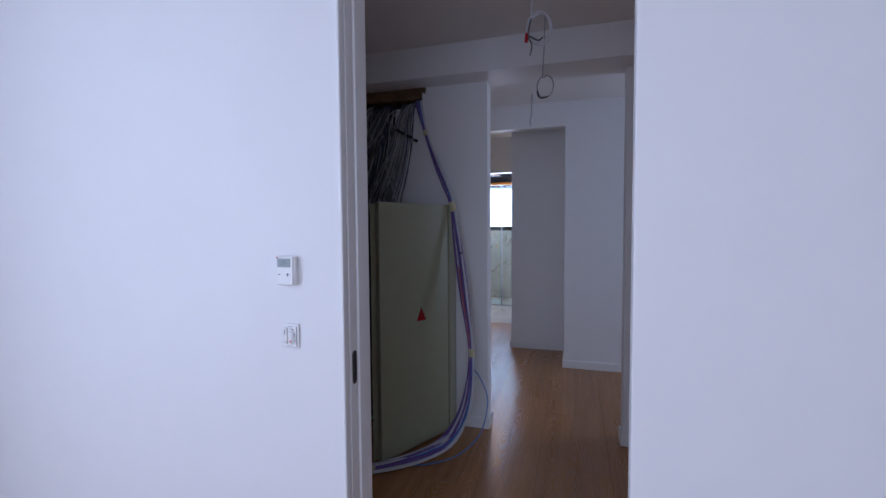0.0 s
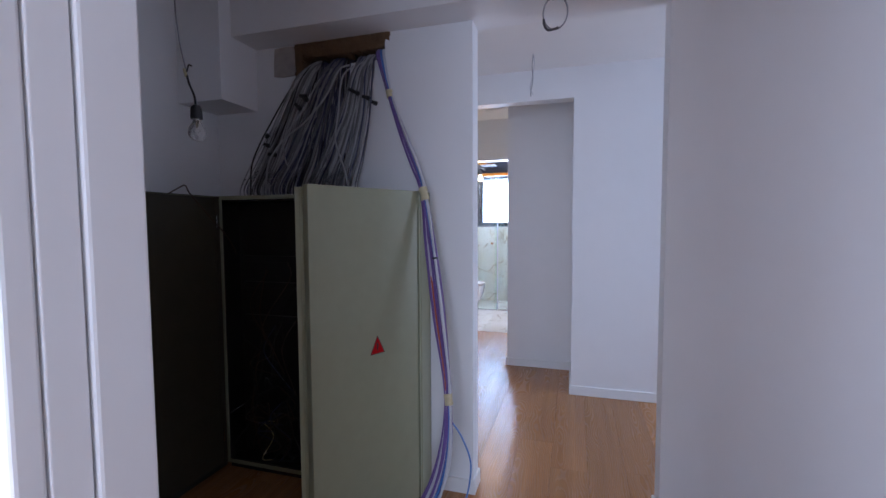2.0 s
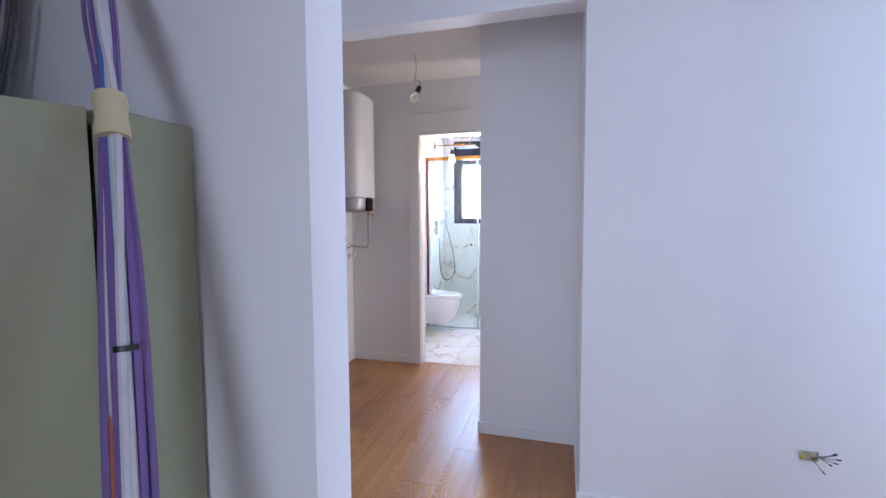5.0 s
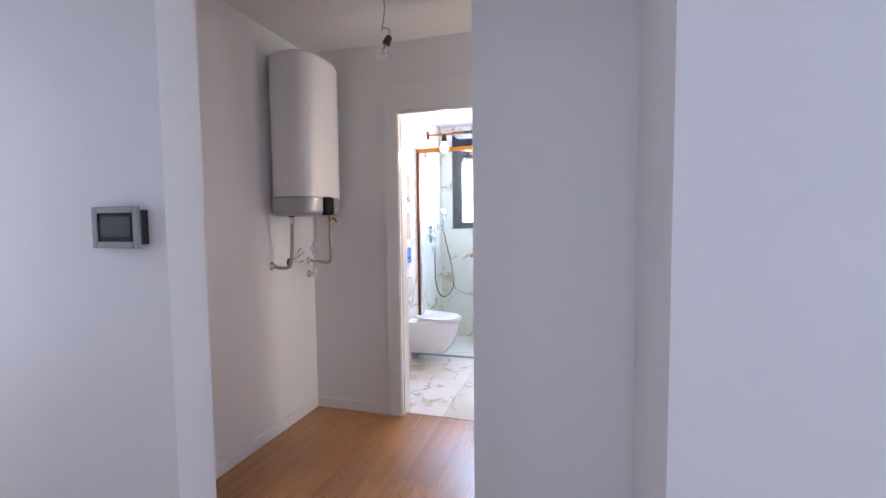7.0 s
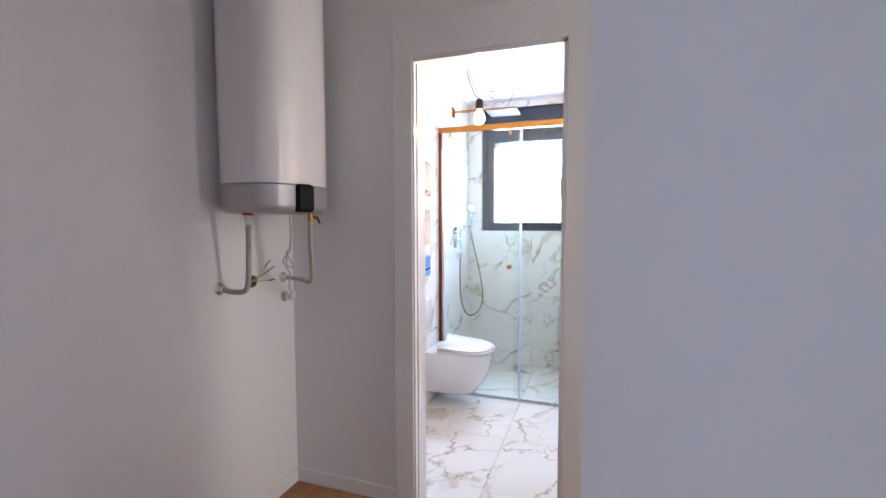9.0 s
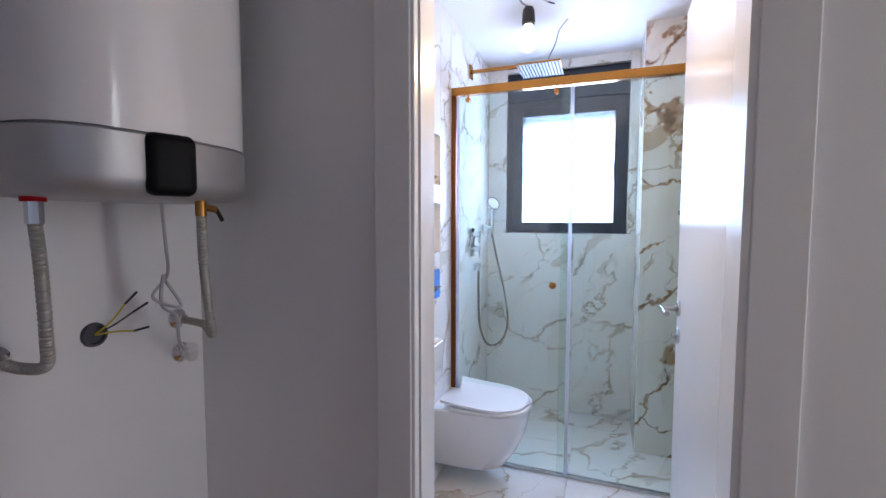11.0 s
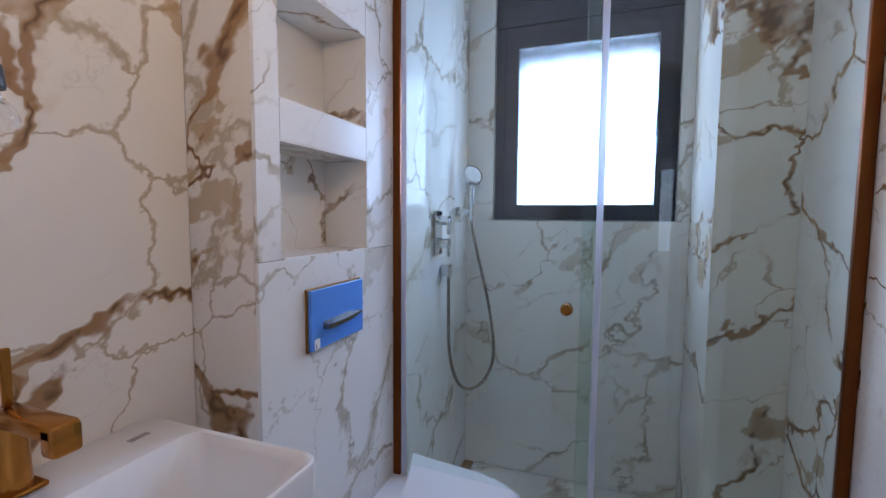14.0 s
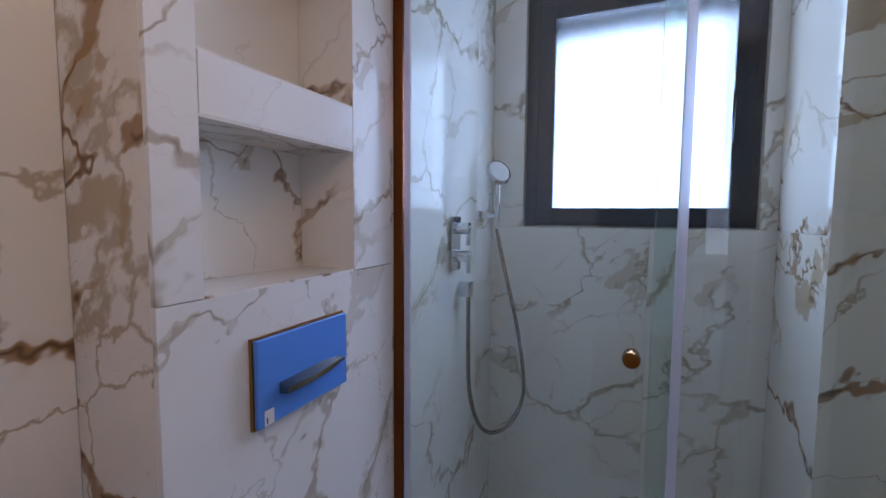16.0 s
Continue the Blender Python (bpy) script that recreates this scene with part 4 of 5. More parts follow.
hall_bulb = bulb_lamp("unlit bare bulb hanging on a long flex", -1.398, 2.818, 1.634, CEIL_V, [(-1.405, 2.82, 1.765), (-1.428, 2.82, 1.815), (-1.459, 2.83, 1.90), (-1.487, 2.84, 1.985), (-1.50, 2.84, 2.15), (-1.46, 2.83, CEIL_V)])
part("black_lead", tube([(-1.398, 2.817, 1.730), (-1.402, 2.815, 1.765), (-1.424, 2.816, 1.81), (-1.432, 2.816, 1.84)], 0.0038, 6, 6), BLACK, hall_bulb, "black lead", True)
part("terminal", tube([(-1.434, 2.815, 1.835), (-1.442, 2.815, 1.862)], 0.0055, 8), TAPE, hall_bulb, "pale terminal", True)
part("wire_tail", tube([(-1.432, 2.815, 1.852), (-1.418, 2.812, 1.872), (-1.406, 2.812, 1.868)], 0.003, 6, 6), BLACK, hall_bulb, "black wire tail", True)
bulb_lamp("unlit bare bulb hanging tilted on a flex", -1.245, 6.0, 2.175, CEIL_N, [(-1.20, 6.0, 2.29), (-1.235, 6.0, 2.305), (-1.24, 6.0, 2.30), (-1.23, 6.01, 2.40), (-1.242, 6.017, CEIL_N)], tilt=28)
bulb_lamp("lit bare bulb hanging on a flex", -1.240, 7.07, 1.874, CEIL_B, [(-1.262, 7.07, 1.99), (-1.280, 7.075, 2.03), (-1.312, 7.10, 2.12), (-1.345, 7.25, 2.24), (-1.385, 7.44, CEIL_B)], lit=True)
basin_bulb = bulb_lamp("unlit bare bulb hanging over the basin", -1.790, 6.985, 1.368, CEIL_B, [(-1.796, 6.985, 1.46), (-1.815, 6.98, 1.52), (-1.84, 6.96, 1.8), (-1.83, 6.97, CEIL_B)], cord_mat=PALE_CABLE, tall=0.64)
for shift, sheath, text in ((-0.004, YELLOW_CABLE, "yellow-green wire"), (0.0, BLUE_CABLE, "blue wire"), (0.005, BROWN_CABLE, "brown wire")):
    part("lead", tube([(-1.790 + shift, 6.985, 1.428), (-1.796 + 2.2 * shift, 6.985 - shift, 1.445), (-1.800 - 1.5 * shift, 6.985, 1.462), (-1.812 + shift, 6.982, 1.50), (-1.818, 6.979, 1.535)], 0.0016, 5, 6), sheath, basin_bulb, text, True)
glow = bpy.data.lights.new("bulb_light", "POINT")
glow.energy, glow.color, glow.shadow_soft_size = 12.5, (1.0, 0.65, 0.33), 0.012
new("bulb_light", glow).location = (-1.240, 7.07, 1.826)

# ---- electrical cabinet ----
cab = thing("electrical_cabinet", "sage green metal electrical cabinet with both doors open", "cabinet")
cx0, cx1, cy0, cy1, cz0, cz1 = -1.87, -0.755, 3.398, 3.530, 0.03, 1.452
part("side_panel", box_bm(cx0, cx0 + 0.02, cy0, cy1, cz0, cz1, 0.002, 1), CABINET, cab)
part("side_panel", box_bm(cx1 - 0.02, cx1, cy0, cy1, cz0, cz1, 0.002, 1), CABINET, cab)
part("top_panel", box_bm(cx0 + 0.0205, cx1 - 0.0205, cy0, cy1, cz1 - 0.02, cz1, 0.002, 1), CABINET, cab)
part("bottom_panel", box_bm(cx0 + 0.0205, cx1 - 0.0205, cy0, cy1, cz0, cz0 + 0.02, 0.002, 1), CABINET, cab)
part("back_panel", box_bm(cx0 + 0.02, cx1 - 0.02, cy1 - 0.012, cy1 - 0.002, cz0 + 0.02, cz1 - 0.02), CABINET_SHADE, cab, "back panel coloured near black for shade")
# thin sheets added over the sage panels to darken the inside like shade
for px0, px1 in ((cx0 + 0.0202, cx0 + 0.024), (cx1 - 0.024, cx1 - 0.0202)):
    part("side_shade_sheet", box_bm(px0, px1, cy0 + 0.004, cy1 - 0.013, cz0 + 0.021, cz1 - 0.021), CABINET_SHADE, cab, "added near-black sheet for the shade inside")
part("top_shade_sheet", box_bm(cx0 + 0.025, cx1 - 0.025, cy0 + 0.004, cy1 - 0.013, cz1 - 0.026, cz1 - 0.0205), CABINET_SHADE, cab, "added near-black sheet for the shade inside")
part("bottom_shade_sheet", box_bm(cx0 + 0.025, cx1 - 0.025, cy0 + 0.004, cy1 - 0.013, cz0 + 0.0205, cz0 + 0.026), CABINET_SHADE, cab, "added near-black sheet for the shade inside")
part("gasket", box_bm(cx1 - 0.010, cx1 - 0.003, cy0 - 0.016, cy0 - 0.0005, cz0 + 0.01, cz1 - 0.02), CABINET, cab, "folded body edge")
part("plinth", box_bm(cx0 + 0.01, cx1 - 0.01, cy0 + 0.02, cy1, 0.0, cz0), CABINET_SHADE, cab, "plinth coloured near black for shade")


def pan_door(name, hinge, angle, width, label, sign, triangle=False):
    """A folded sheet door: skin and lip, its hinge edge at the origin, running along +x, the outside facing -y."""
    m = Matrix.Translation((hinge[0], hinge[1], 0)) @ pose(0, 0, 0, 0, 0, angle)
    w, z0, z1 = width, cz0 + 0.006, cz1 - 0.004
    d = part(name, moved(box_bm(0, w, -0.004 if sign > 0 else 0.0, 0.0 if sign > 0 else 0.004, z0, z1, 0.001, 1), m), CABINET, cab, label)
    t0, t1 = (0.0, 0.028) if sign > 0 else (-0.028, 0.0)
    lips = (box_bm(0.0, 0.003, t0, t1, z0, z1), box_bm(w - 0.003, w, t0, t1, z0, z1), box_bm(0.003, w - 0.003, t0, t1, z1 - 0.003, z1), box_bm(0.003, w - 0.003, t0, t1, z0, z0 + 0.003),
                  box_bm(w - 0.030, w - 0.003, t0 + 0.019 if sign > 0 else t0, t1 if sign > 0 else t1 - 0.019, z0 + 0.003, z1 - 0.003))
    # the left leaf's lips take the shaded colour, the right leaf's stay sage
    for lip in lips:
        part("lip", moved(lip, m), CABINET if sign < 0 else DOOR_SHADE, d)
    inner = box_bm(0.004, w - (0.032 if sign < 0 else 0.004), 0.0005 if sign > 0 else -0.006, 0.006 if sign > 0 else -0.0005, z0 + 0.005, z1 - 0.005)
    part("inner_shade_sheet", moved(inner, m), DOOR_SHADE, d, "inner sheet coloured dark for shade")
    if sign < 0:
        part("edge_flange", moved(joined(box_bm(w - 0.012, w + 0.030, -0.033, -0.029, z0 + 0.008, z1 - 0.010, 0.001, 1), box_bm(w + 0.008, w + 0.014, -0.037, -0.028, z0 + 0.008, z1 - 0.012, 0.001, 1)), m), CABINET, d, "folded edge flange")
    for hz in (0.16, 1.29):
        part("hinge", moved(tube([(0.0, 0.012 * sign, hz), (0.0, 0.012 * sign, hz + 0.06)], 0.006, 10), m), STEEL, d, "steel hinge", True)
    return d, m


# right leaf swings out from the right-hand edge; its outside faces the visitor
ang_r = math.degrees(math.atan2(2.902 - 3.380, -1.007 + 0.768))
rd, mr = pan_door("door", (-0.768, 3.378), ang_r, 0.534, "sage green door swung half open", -1)
ld, ml = pan_door("door", (-1.868, 3.372), -91, 0.475, "sage green door swung wide open", 1)
part("lock", moved(lathe([(0, 0), (0.010, 0), (0.010, 0.018), (0, 0.018)], 14), ml @ Matrix.Translation((0.43, 0.006, 1.24)) @ pose(0, 0, 0, -90, 0, 0)), BLACK, ld, "black lock barrel", True)
# warning triangle: a thin film on the outside of the right leaf
tri = bmesh.new()
tc = mr.inverted() @ Vector((-0.867, 3.169, 0.80))
TRI_Z = 0.798
for yy, s in ((0.0042, 1.0), (0.0048, 1.0)):
    vs = [tri.verts.new(mr @ Vector((tc.x + px * s, yy, TRI_Z + pz * s))) for px, pz in ((-0.036, -0.028), (0.036, -0.028), (0.0, 0.046))]
    tri.faces.new(vs)
wt = part("warning_sign", tri, RED, rd, "red triangular warning film")
bolt = bmesh.new()
for zig in (((-0.003, 0.018), (0.006, 0.022), (0.001, 0.004), (-0.006, 0.002)), ((0.0, 0.006), (0.007, 0.004), (-0.002, -0.018), (-0.001, -0.004))):
    bolt.faces.new([bolt.verts.new(mr @ Vector((tc.x + px, 0.0053, TRI_Z + pz - 0.004))) for px, pz in zig])
part("flash_symbol", bolt, BLACK, wt, "black flash symbol")
edge_bars = []
for p, q in (((-0.036, -0.028), (0.036, -0.028)), ((0.036, -0.028), (0.0, 0.046)), ((0.0, 0.046), (-0.036, -0.028))):
    edge_bars.append(tube([mr @ Vector((tc.x + p[0], 0.005, TRI_Z + p[1])), mr @ Vector((tc.x + q[0], 0.005, TRI_Z + q[1]))], 0.0013, 5))
part("border", joined(*edge_bars), BLACK, wt, "black border")

# what is inside the cabinet
gear = random.Random(4)
for z in (1.12, 0.98, 0.80):
    part("din_rail", box_bm(cx0 + 0.06, cx1 - 0.06, cy1 - 0.035, cy1 - 0.013, z - 0.017, z + 0.017, 0.002, 1), CABINET_SHADE, cab, "mounting rail coloured near black for shade")
BREAKER = material("pale_breaker_plastic", (0.45, 0.45, 0.50), 0.5, grain=0.1, grain_size=60)
for z, n0, n1 in ((0.98, 26, 46), (1.12, 34, 44)):
    for k in range(n0, n1):
        bx = cx0 + 0.08 + 0.018 * k
        if bx > cx1 - 0.08 or gear.random() < 0.12:
            continue
        br = part("breaker", joined(box_bm(bx, bx + 0.017, cy1 - 0.075, cy1 - 0.036, z - 0.040, z + 0.040, 0.002, 1), box_bm(bx, bx + 0.017, cy1 - 0.088, cy1 - 0.074, z - 0.022, z + 0.022, 0.002, 1)), BREAKER, cab, "pale circuit breaker")
        part("toggle", box_bm(bx + 0.004, bx + 0.013, cy1 - 0.097, cy1 - 0.087, z - 0.004, z + 0.010, 0.001, 1), BLACK, br)
for k in range(46):
    x0 = gear.uniform(cx0 + 0.05, cx1 - 0.1)
    z0 = gear.uniform(0.1, 0.55)
    pts = [(x0, cy1 - 0.03, z0 + gear.uniform(0.3, 0.8))]
    for j in range(4):
        pts.append((x0 + gear.uniform(-0.10, 0.10), cy1 - gear.uniform(0.03, 0.13), max(0.07, pts[-1][2] - gear.uniform(0.05, 0.25))))
    part("loose_wire", tube(pts, 0.0025, 5, 5), gear.choice((NAVY_CABLE, BLACK, BLACK, BLACK, BROWN_CABLE, BROWN_CABLE)), cab, smooth=True)
for k in range(16):
    x0 = gear.uniform(-1.80, -1.50)
    pts = [(x0, 3.46, gear.uniform(0.25, 0.5))]
    for j in range(4):
        pts.append((min(-1.46, max(-1.83, x0 + gear.uniform(-0.09, 0.09))), gear.uniform(3.41, 3.47), max(0.07, pts[-1][2] - gear.uniform(-0.03, 0.14))))
    part("loose_wire", tube(pts, 0.0028, 5, 6), (TAPE if k == 7 else gear.choice((BROWN_CABLE, BROWN_CABLE, NAVY_CABLE, BLACK))), cab, smooth=True)
part("hanging_flex", tube([(cx0 + 0.010, 3.10, 1.447), (cx0 + 0.012, 3.15, 1.475), (cx0 + 0.014, 3.185, 1.49), (cx0 + 0.020, 3.20, 1.46), (cx0 + 0.035, 3.215, 1.43), (cx0 + 0.045, 3.30, 1.34), (cx0 + 0.05, 3.40, 1.24), (cx0 + 0.06, 3.45, 1.15)], 0.0035, 6, 8), BROWN_CABLE, cab, "dark brown loose flex", True)

# ---- hole in the wall, and the cables that come out of it ----
hole = thing("wall_opening", "rough broken cable opening in the white wall", "wall opening")
hb = random.Random(9)
strip = []
for row, z in enumerate((2.213, 2.192, 2.172)):
    for k in range(24):
        px = -1.47 + 0.50 * k / 23
        strip.append(moved(box_bm(-0.017, 0.017, -0.010 + 0.006 * row, 0.09, -0.014, 0.014 + hb.uniform(0, 0.006), 0.004, 1), Matrix.Translation((px, WALL_B + 0.004, z + hb.uniform(-0.005, 0.004))) @ pose(0, 0, 0, hb.uniform(-12, 12), hb.uniform(-12, 12), hb.uniform(-8, 8))))
for k in range(18):
    strip.append(moved(box_bm(-0.016, 0.016, -0.008, 0.06, -0.014, 0.014, 0.004, 1), Matrix.Translation((-1.468 + 0.018 * (k % 2) + hb.uniform(-0.006, 0.006), WALL_B + 0.004, 2.075 + 0.0085 * k)) @ pose(0, 0, 0, 0, hb.uniform(-14, 14), hb.uniform(-10, 10))))
part("broken_edge", joined(*strip), BRICK, hole, "broken brown masonry edge")
patch = bmesh.new()
outline = [(-1.61 + hb.uniform(-0.006, 0.006), 2.075), (-1.56, 2.066 + hb.uniform(0, 0.01)), (-1.485, 2.070), (-1.478, 2.11), (-1.482, 2.2), (-1.493, 2.218), (-1.55, 2.219), (-1.602, 2.215), (-1.607, 2.15)]
ff = [patch.verts.new((px, WALL_B - 0.005, pz)) for px, pz in outline]
fb = [patch.verts.new((px, WALL_B + 0.001, pz)) for px, pz in outline]
patch.faces.new(ff)
for k in range(len(ff)):
    patch.faces.new((ff[k], ff[(k + 1) % len(ff)], fb[(k + 1) % len(ff)], fb[k]))
part("plaster_patch", patch, PLASTER, hole, "raw plaster patch")
# black sheet closing the hole, in place of its deep shade
part("hole_shade", box_bm(-1.50, -0.97, WALL_B_BACK - 0.004, WALL_B_BACK + 0.02, 2.09, 2.224), BLACK, hole, "black sheet standing in for the shade in the hole")

cb = random.Random(21)
bundle = thing("cable_bundle", "thick grey and blue cable bundle running into the cabinet, back cables navy for shade", "cables")
# groups: number, top x, bottom x, distance from the wall, bow to the right, sheath weights (grey, pale, navy, black)
GROUPS = [(46, (-1.392, -1.335), (-1.755, -1.57), (0.02, 0.085), 0.0, (6, 5, 1, 1)),
          (26, (-1.265, -1.205), (-1.60, -1.44), (0.03, 0.095), 0.035, (6, 4, 3, 0.6)),
          # back group in navy and black, colouring in the deep shade between the bundles
          (46, (-1.34, -1.16), (-1.54, -1.24), (0.004, 0.022), 0.03, (1, 0.1, 6, 5)),
          (60, (-1.115, -1.035), (-1.37, -1.13), (0.015, 0.085), 0.05, (6, 6, 1, 0.4))]
for count, (t0, t1), (b0, b1), (d0, d1), bow, weights in GROUPS:
    for k in range(count):
        s = (k + 0.5) / count
        depth = cb.uniform(d0, d1)
        xt = t0 + (t1 - t0) * s + cb.uniform(-0.01, 0.01)
        xb = b0 + (b1 - b0) * s + cb.uniform(-0.035, 0.035)
        z0 = 2.102 + cb.uniform(-0.012, 0.022)
        xs = [xt + (xb - xt) * u + bow * 4 * u * (1 - u) * 0.5 + cb.uniform(-0.012, 0.012) for u in (0.1, 0.42, 0.76)]
        pts = [(xt + 0.01, WALL_B + 0.075, z0 + 0.012), (xt, WALL_B + 0.005, z0 + 0.004), (xs[0], WALL_B - depth, 2.02), (xs[1], WALL_B - depth - 0.012, 1.83), (xs[2], WALL_B - depth - 0.012, 1.64),
               (xb, WALL_B - depth - 0.018, 1.50), (xb + cb.uniform(-0.012, 0.012), WALL_B - depth - 0.015, 1.44)]
        mat = cb.choices((BUNDLE_GREY, BUNDLE_PALE, NAVY_CABLE, BLACK), weights)[0]
        ra = cb.choice((0.0034, 0.0040, 0.0031))
        part("cable", tube(pts, ra, 6, 6), mat, bundle, smooth=True)
        if depth > 0.045 and bow != 0.035:
            a, b = Vector(pts[4]), Vector(pts[5])
            u0 = cb.uniform(0.35, 0.75)
            ticks = []
            for q in range(7):
                u = u0 + 0.055 * q
                if u < 1 and cb.random() < 0.75:
                    p = a.lerp(b, u)
                    ticks.append(tube([p, p + (b - a).normalized() * cb.uniform(0.002, 0.006)], ra * 1.18, 6, 2))
            if ticks:
                part("print_mark", joined(*ticks), INK, bundle, "black printed marks")
for pts, ra, mat in (([(-1.44, WALL_B + 0.03, 2.10), (-1.45, 3.53, 2.07), (-1.526, 3.50, 1.946), (-1.59, 3.47, 1.82), (-1.645, 3.45, 1.713), (-1.69, 3.44, 1.60), (-1.70, 3.44, 1.45)], 0.0042, BLACK),
                     ([(-1.17, WALL_B + 0.02, 2.10), (-1.18, 3.45, 2.04), (-1.24, 3.43, 1.92), (-1.36, 3.425, 1.80), (-1.48, 3.42, 1.72), (-1.57, 3.42, 1.61), (-1.60, 3.43, 1.45)], 0.0045, BUNDLE_PALE),
                     ([(-1.15, WALL_B + 0.02, 2.10), (-1.165, 3.45, 2.0), (-1.175, 3.425, 1.83), (-1.19, 3.42, 1.70), (-1.15, 3.42, 1.58), (-1.12, 3.43, 1.45)], 0.0042, BUNDLE_PALE),
                     ([(-1.27, WALL_B + 0.02, 2.10), (-1.29, 3.45, 2.0), (-1.37, 3.43, 1.86), (-1.47, 3.425, 1.74), (-1.475, 3.42, 1.64), (-1.45, 3.42, 1.58)], 0.0040, BUNDLE_PALE)):
    part("cable", tube(pts, ra, 6, 8), mat, bundle, smooth=True)
for px, pz, w, tl in ((-1.095, 1.926, 0.062, 28), (-1.033, 1.893, 0.040, 22), (-0.990, 1.865, 0.028, 25), (-1.371, 1.928, 0.040, 12), (-1.355, 1.912, 0.030, 30), (-1.40, 1.881, 0.045, 42), (-1.582, 1.745, 0.022, -35), (-1.588, 1.705, 0.034, 20), (-1.557, 1.655, 0.050, 10)):
    part("cable_tie", moved(joined(box_bm(-w / 2, w / 2, -0.006, 0.0, -0.008, 0.008, 0.002, 1), box_bm(w / 2 - 0.012, w / 2 + 0.004, -0.012, 0.0, -0.010, 0.010, 0.002, 1)), Matrix.Translation((px, WALL_B - 0.106, pz)) @ pose(0, 0, 0, 0, tl, 0)), BLACK, bundle, "black cable tie")

loom = thing("violet_cable_loom", "violet and white cable loom taped in three places", "cables")
LOOM_LINE = [(-1.00, WALL_B + 0.05, 2.15), (-0.995, 3.525, 2.12), (-0.949, 3.515, 1.93), (-0.86, 3.47, 1.72), (-0.79, 3.42, 1.58), (-0.735, 3.384, 1.44), (-0.69, 3.352, 1.20), (-0.64, 3.31, 0.90), (-0.59, 3.255, 0.58), (-0.60, 3.20, 0.30), (-0.68, 3.12, 0.12), (-0.82, 3.01, 0.05), (-1.02, 2.87, 0.025), (-1.25, 2.76, 0.014), (-1.5, 2.70, 0.014)]
SPREAD = [0.014, 0.022, 0.011, 0.020, 0.022, 0.013, 0.028, 0.032, 0.014, 0.035, 0.045, 0.045, 0.035, 0.03, 0.03]
for k in range(30):
    a0, rr = cb.uniform(0, 6.28), math.sqrt(cb.random())
    pts = []
    for (px, py, pz), sp in zip(LOOM_LINE, SPREAD):
        a = a0 + cb.uniform(-0.5, 0.5)
        pts.append((px + sp * rr * math.cos(a), py + 0.6 * sp * rr * math.sin(a), max(0.008, pz + (0.4 * sp * math.sin(a) if pz < 0.2 else 0))))
    mat = cb.choices((PURPLE, PALE_CABLE, BLUE_CABLE, ORANGE_CABLE, NAVY_CABLE), (14, 5, 1.2, 0.4, 2.2))[0]
    part("cable", tube(pts, 0.0052, 6, 6), mat, loom, smooth=True)
part("stray_cable", tube([(-0.59, 3.25, 0.50), (-0.53, 3.25, 0.42), (-0.49, 3.24, 0.30), (-0.52, 3.18, 0.14), (-0.62, 3.08, 0.05), (-0.78, 3.0, 0.012), (-0.95, 2.95, 0.01)], 0.0035, 6, 8), BLUE_CABLE, loom, "thin blue stray cable", True)
for (px, py, pz), ln, r, dirn in (((-0.949, 3.515, 1.925), 0.035, 0.016, (0.25, -0.12, -1)), ((-0.733, 3.384, 1.435), 0.06, 0.0185, (0.3, -0.2, -1)), ((-0.588, 3.253, 0.575), 0.045, 0.0175, (0.15, -0.12, -1))):
    d = Vector(dirn).normalized() * ln / 2
    c = Vector((px, py, pz))
    part("tape_wrap", tube([c - d, c, c + d], lambda u, r=r: r * (1 + 0.05 * math.sin(9 * u)), 16, 5), TAPE, loom, "beige tape wrap", True)
part("tape_wrap", tube([(-1.037, 2.834, 0.022), (-1.073, 2.854, 0.020)], 0.030, 14, 3), TAPE, loom, "beige tape wrap", True)
part("cable_tie", tube([Vector((-0.670, 3.338, 1.158)), Vector((-0.669, 3.337, 1.151))], 0.0135, 14), BLACK, loom, "black cable tie", True)

# ---- thermostat and unfinished switch box on the start wall ----
th = thing("thermostat", "white wall thermostat with small grey display", "thermostat")
ty1 = WALL_A
part("housing", box_bm(-0.794, -0.736, ty1 - 0.015, ty1, 1.156, 1.236, 0.004), PLASTIC, th)
part("cover", box_bm(-0.793, -0.741, ty1 - 0.0185, ty1 - 0.0145, 1.158, 1.234, 0.002), PLASTIC, th)
part("display", box_bm(-0.789, -0.748, ty1 - 0.0197, ty1 - 0.0183, 1.206, 1.230, 0.0005, 1), LCD, th, "grey display")
part("minus_key", box_bm(-0.788, -0.780, ty1 - 0.0195, ty1 - 0.0183, 1.1852, 1.1868), INK, th)
part("plus_key", joined(box_bm(-0.762, -0.752, ty1 - 0.0195, ty1 - 0.0183, 1.1852, 1.1868), box_bm(-0.7578, -0.7562, ty1 - 0.0196, ty1 - 0.0183, 1.1810, 1.1910)), INK, th)
part("corner_mark", box_bm(-0.7925, -0.7875, ty1 - 0.0195, ty1 - 0.0183, 1.2305, 1.2338), RED, th, "small red mark")


def digits(name, text, m, size, mat, parent):
    """Flat lettering in the built-in font, turned into a mesh."""
    cu = bpy.data.curves.new(name, "FONT")
    cu.body, cu.size, cu.extrude = text, size, 0.0003
    tmp = bpy.data.objects.new(name, cu)
    me = bpy.data.meshes.new_from_object(tmp)
    me.transform(m)
    me.materials.append(mat)
    bpy.data.objects.remove(tmp)
    ob = new(name, me)
    ob.parent = parent
    return ob


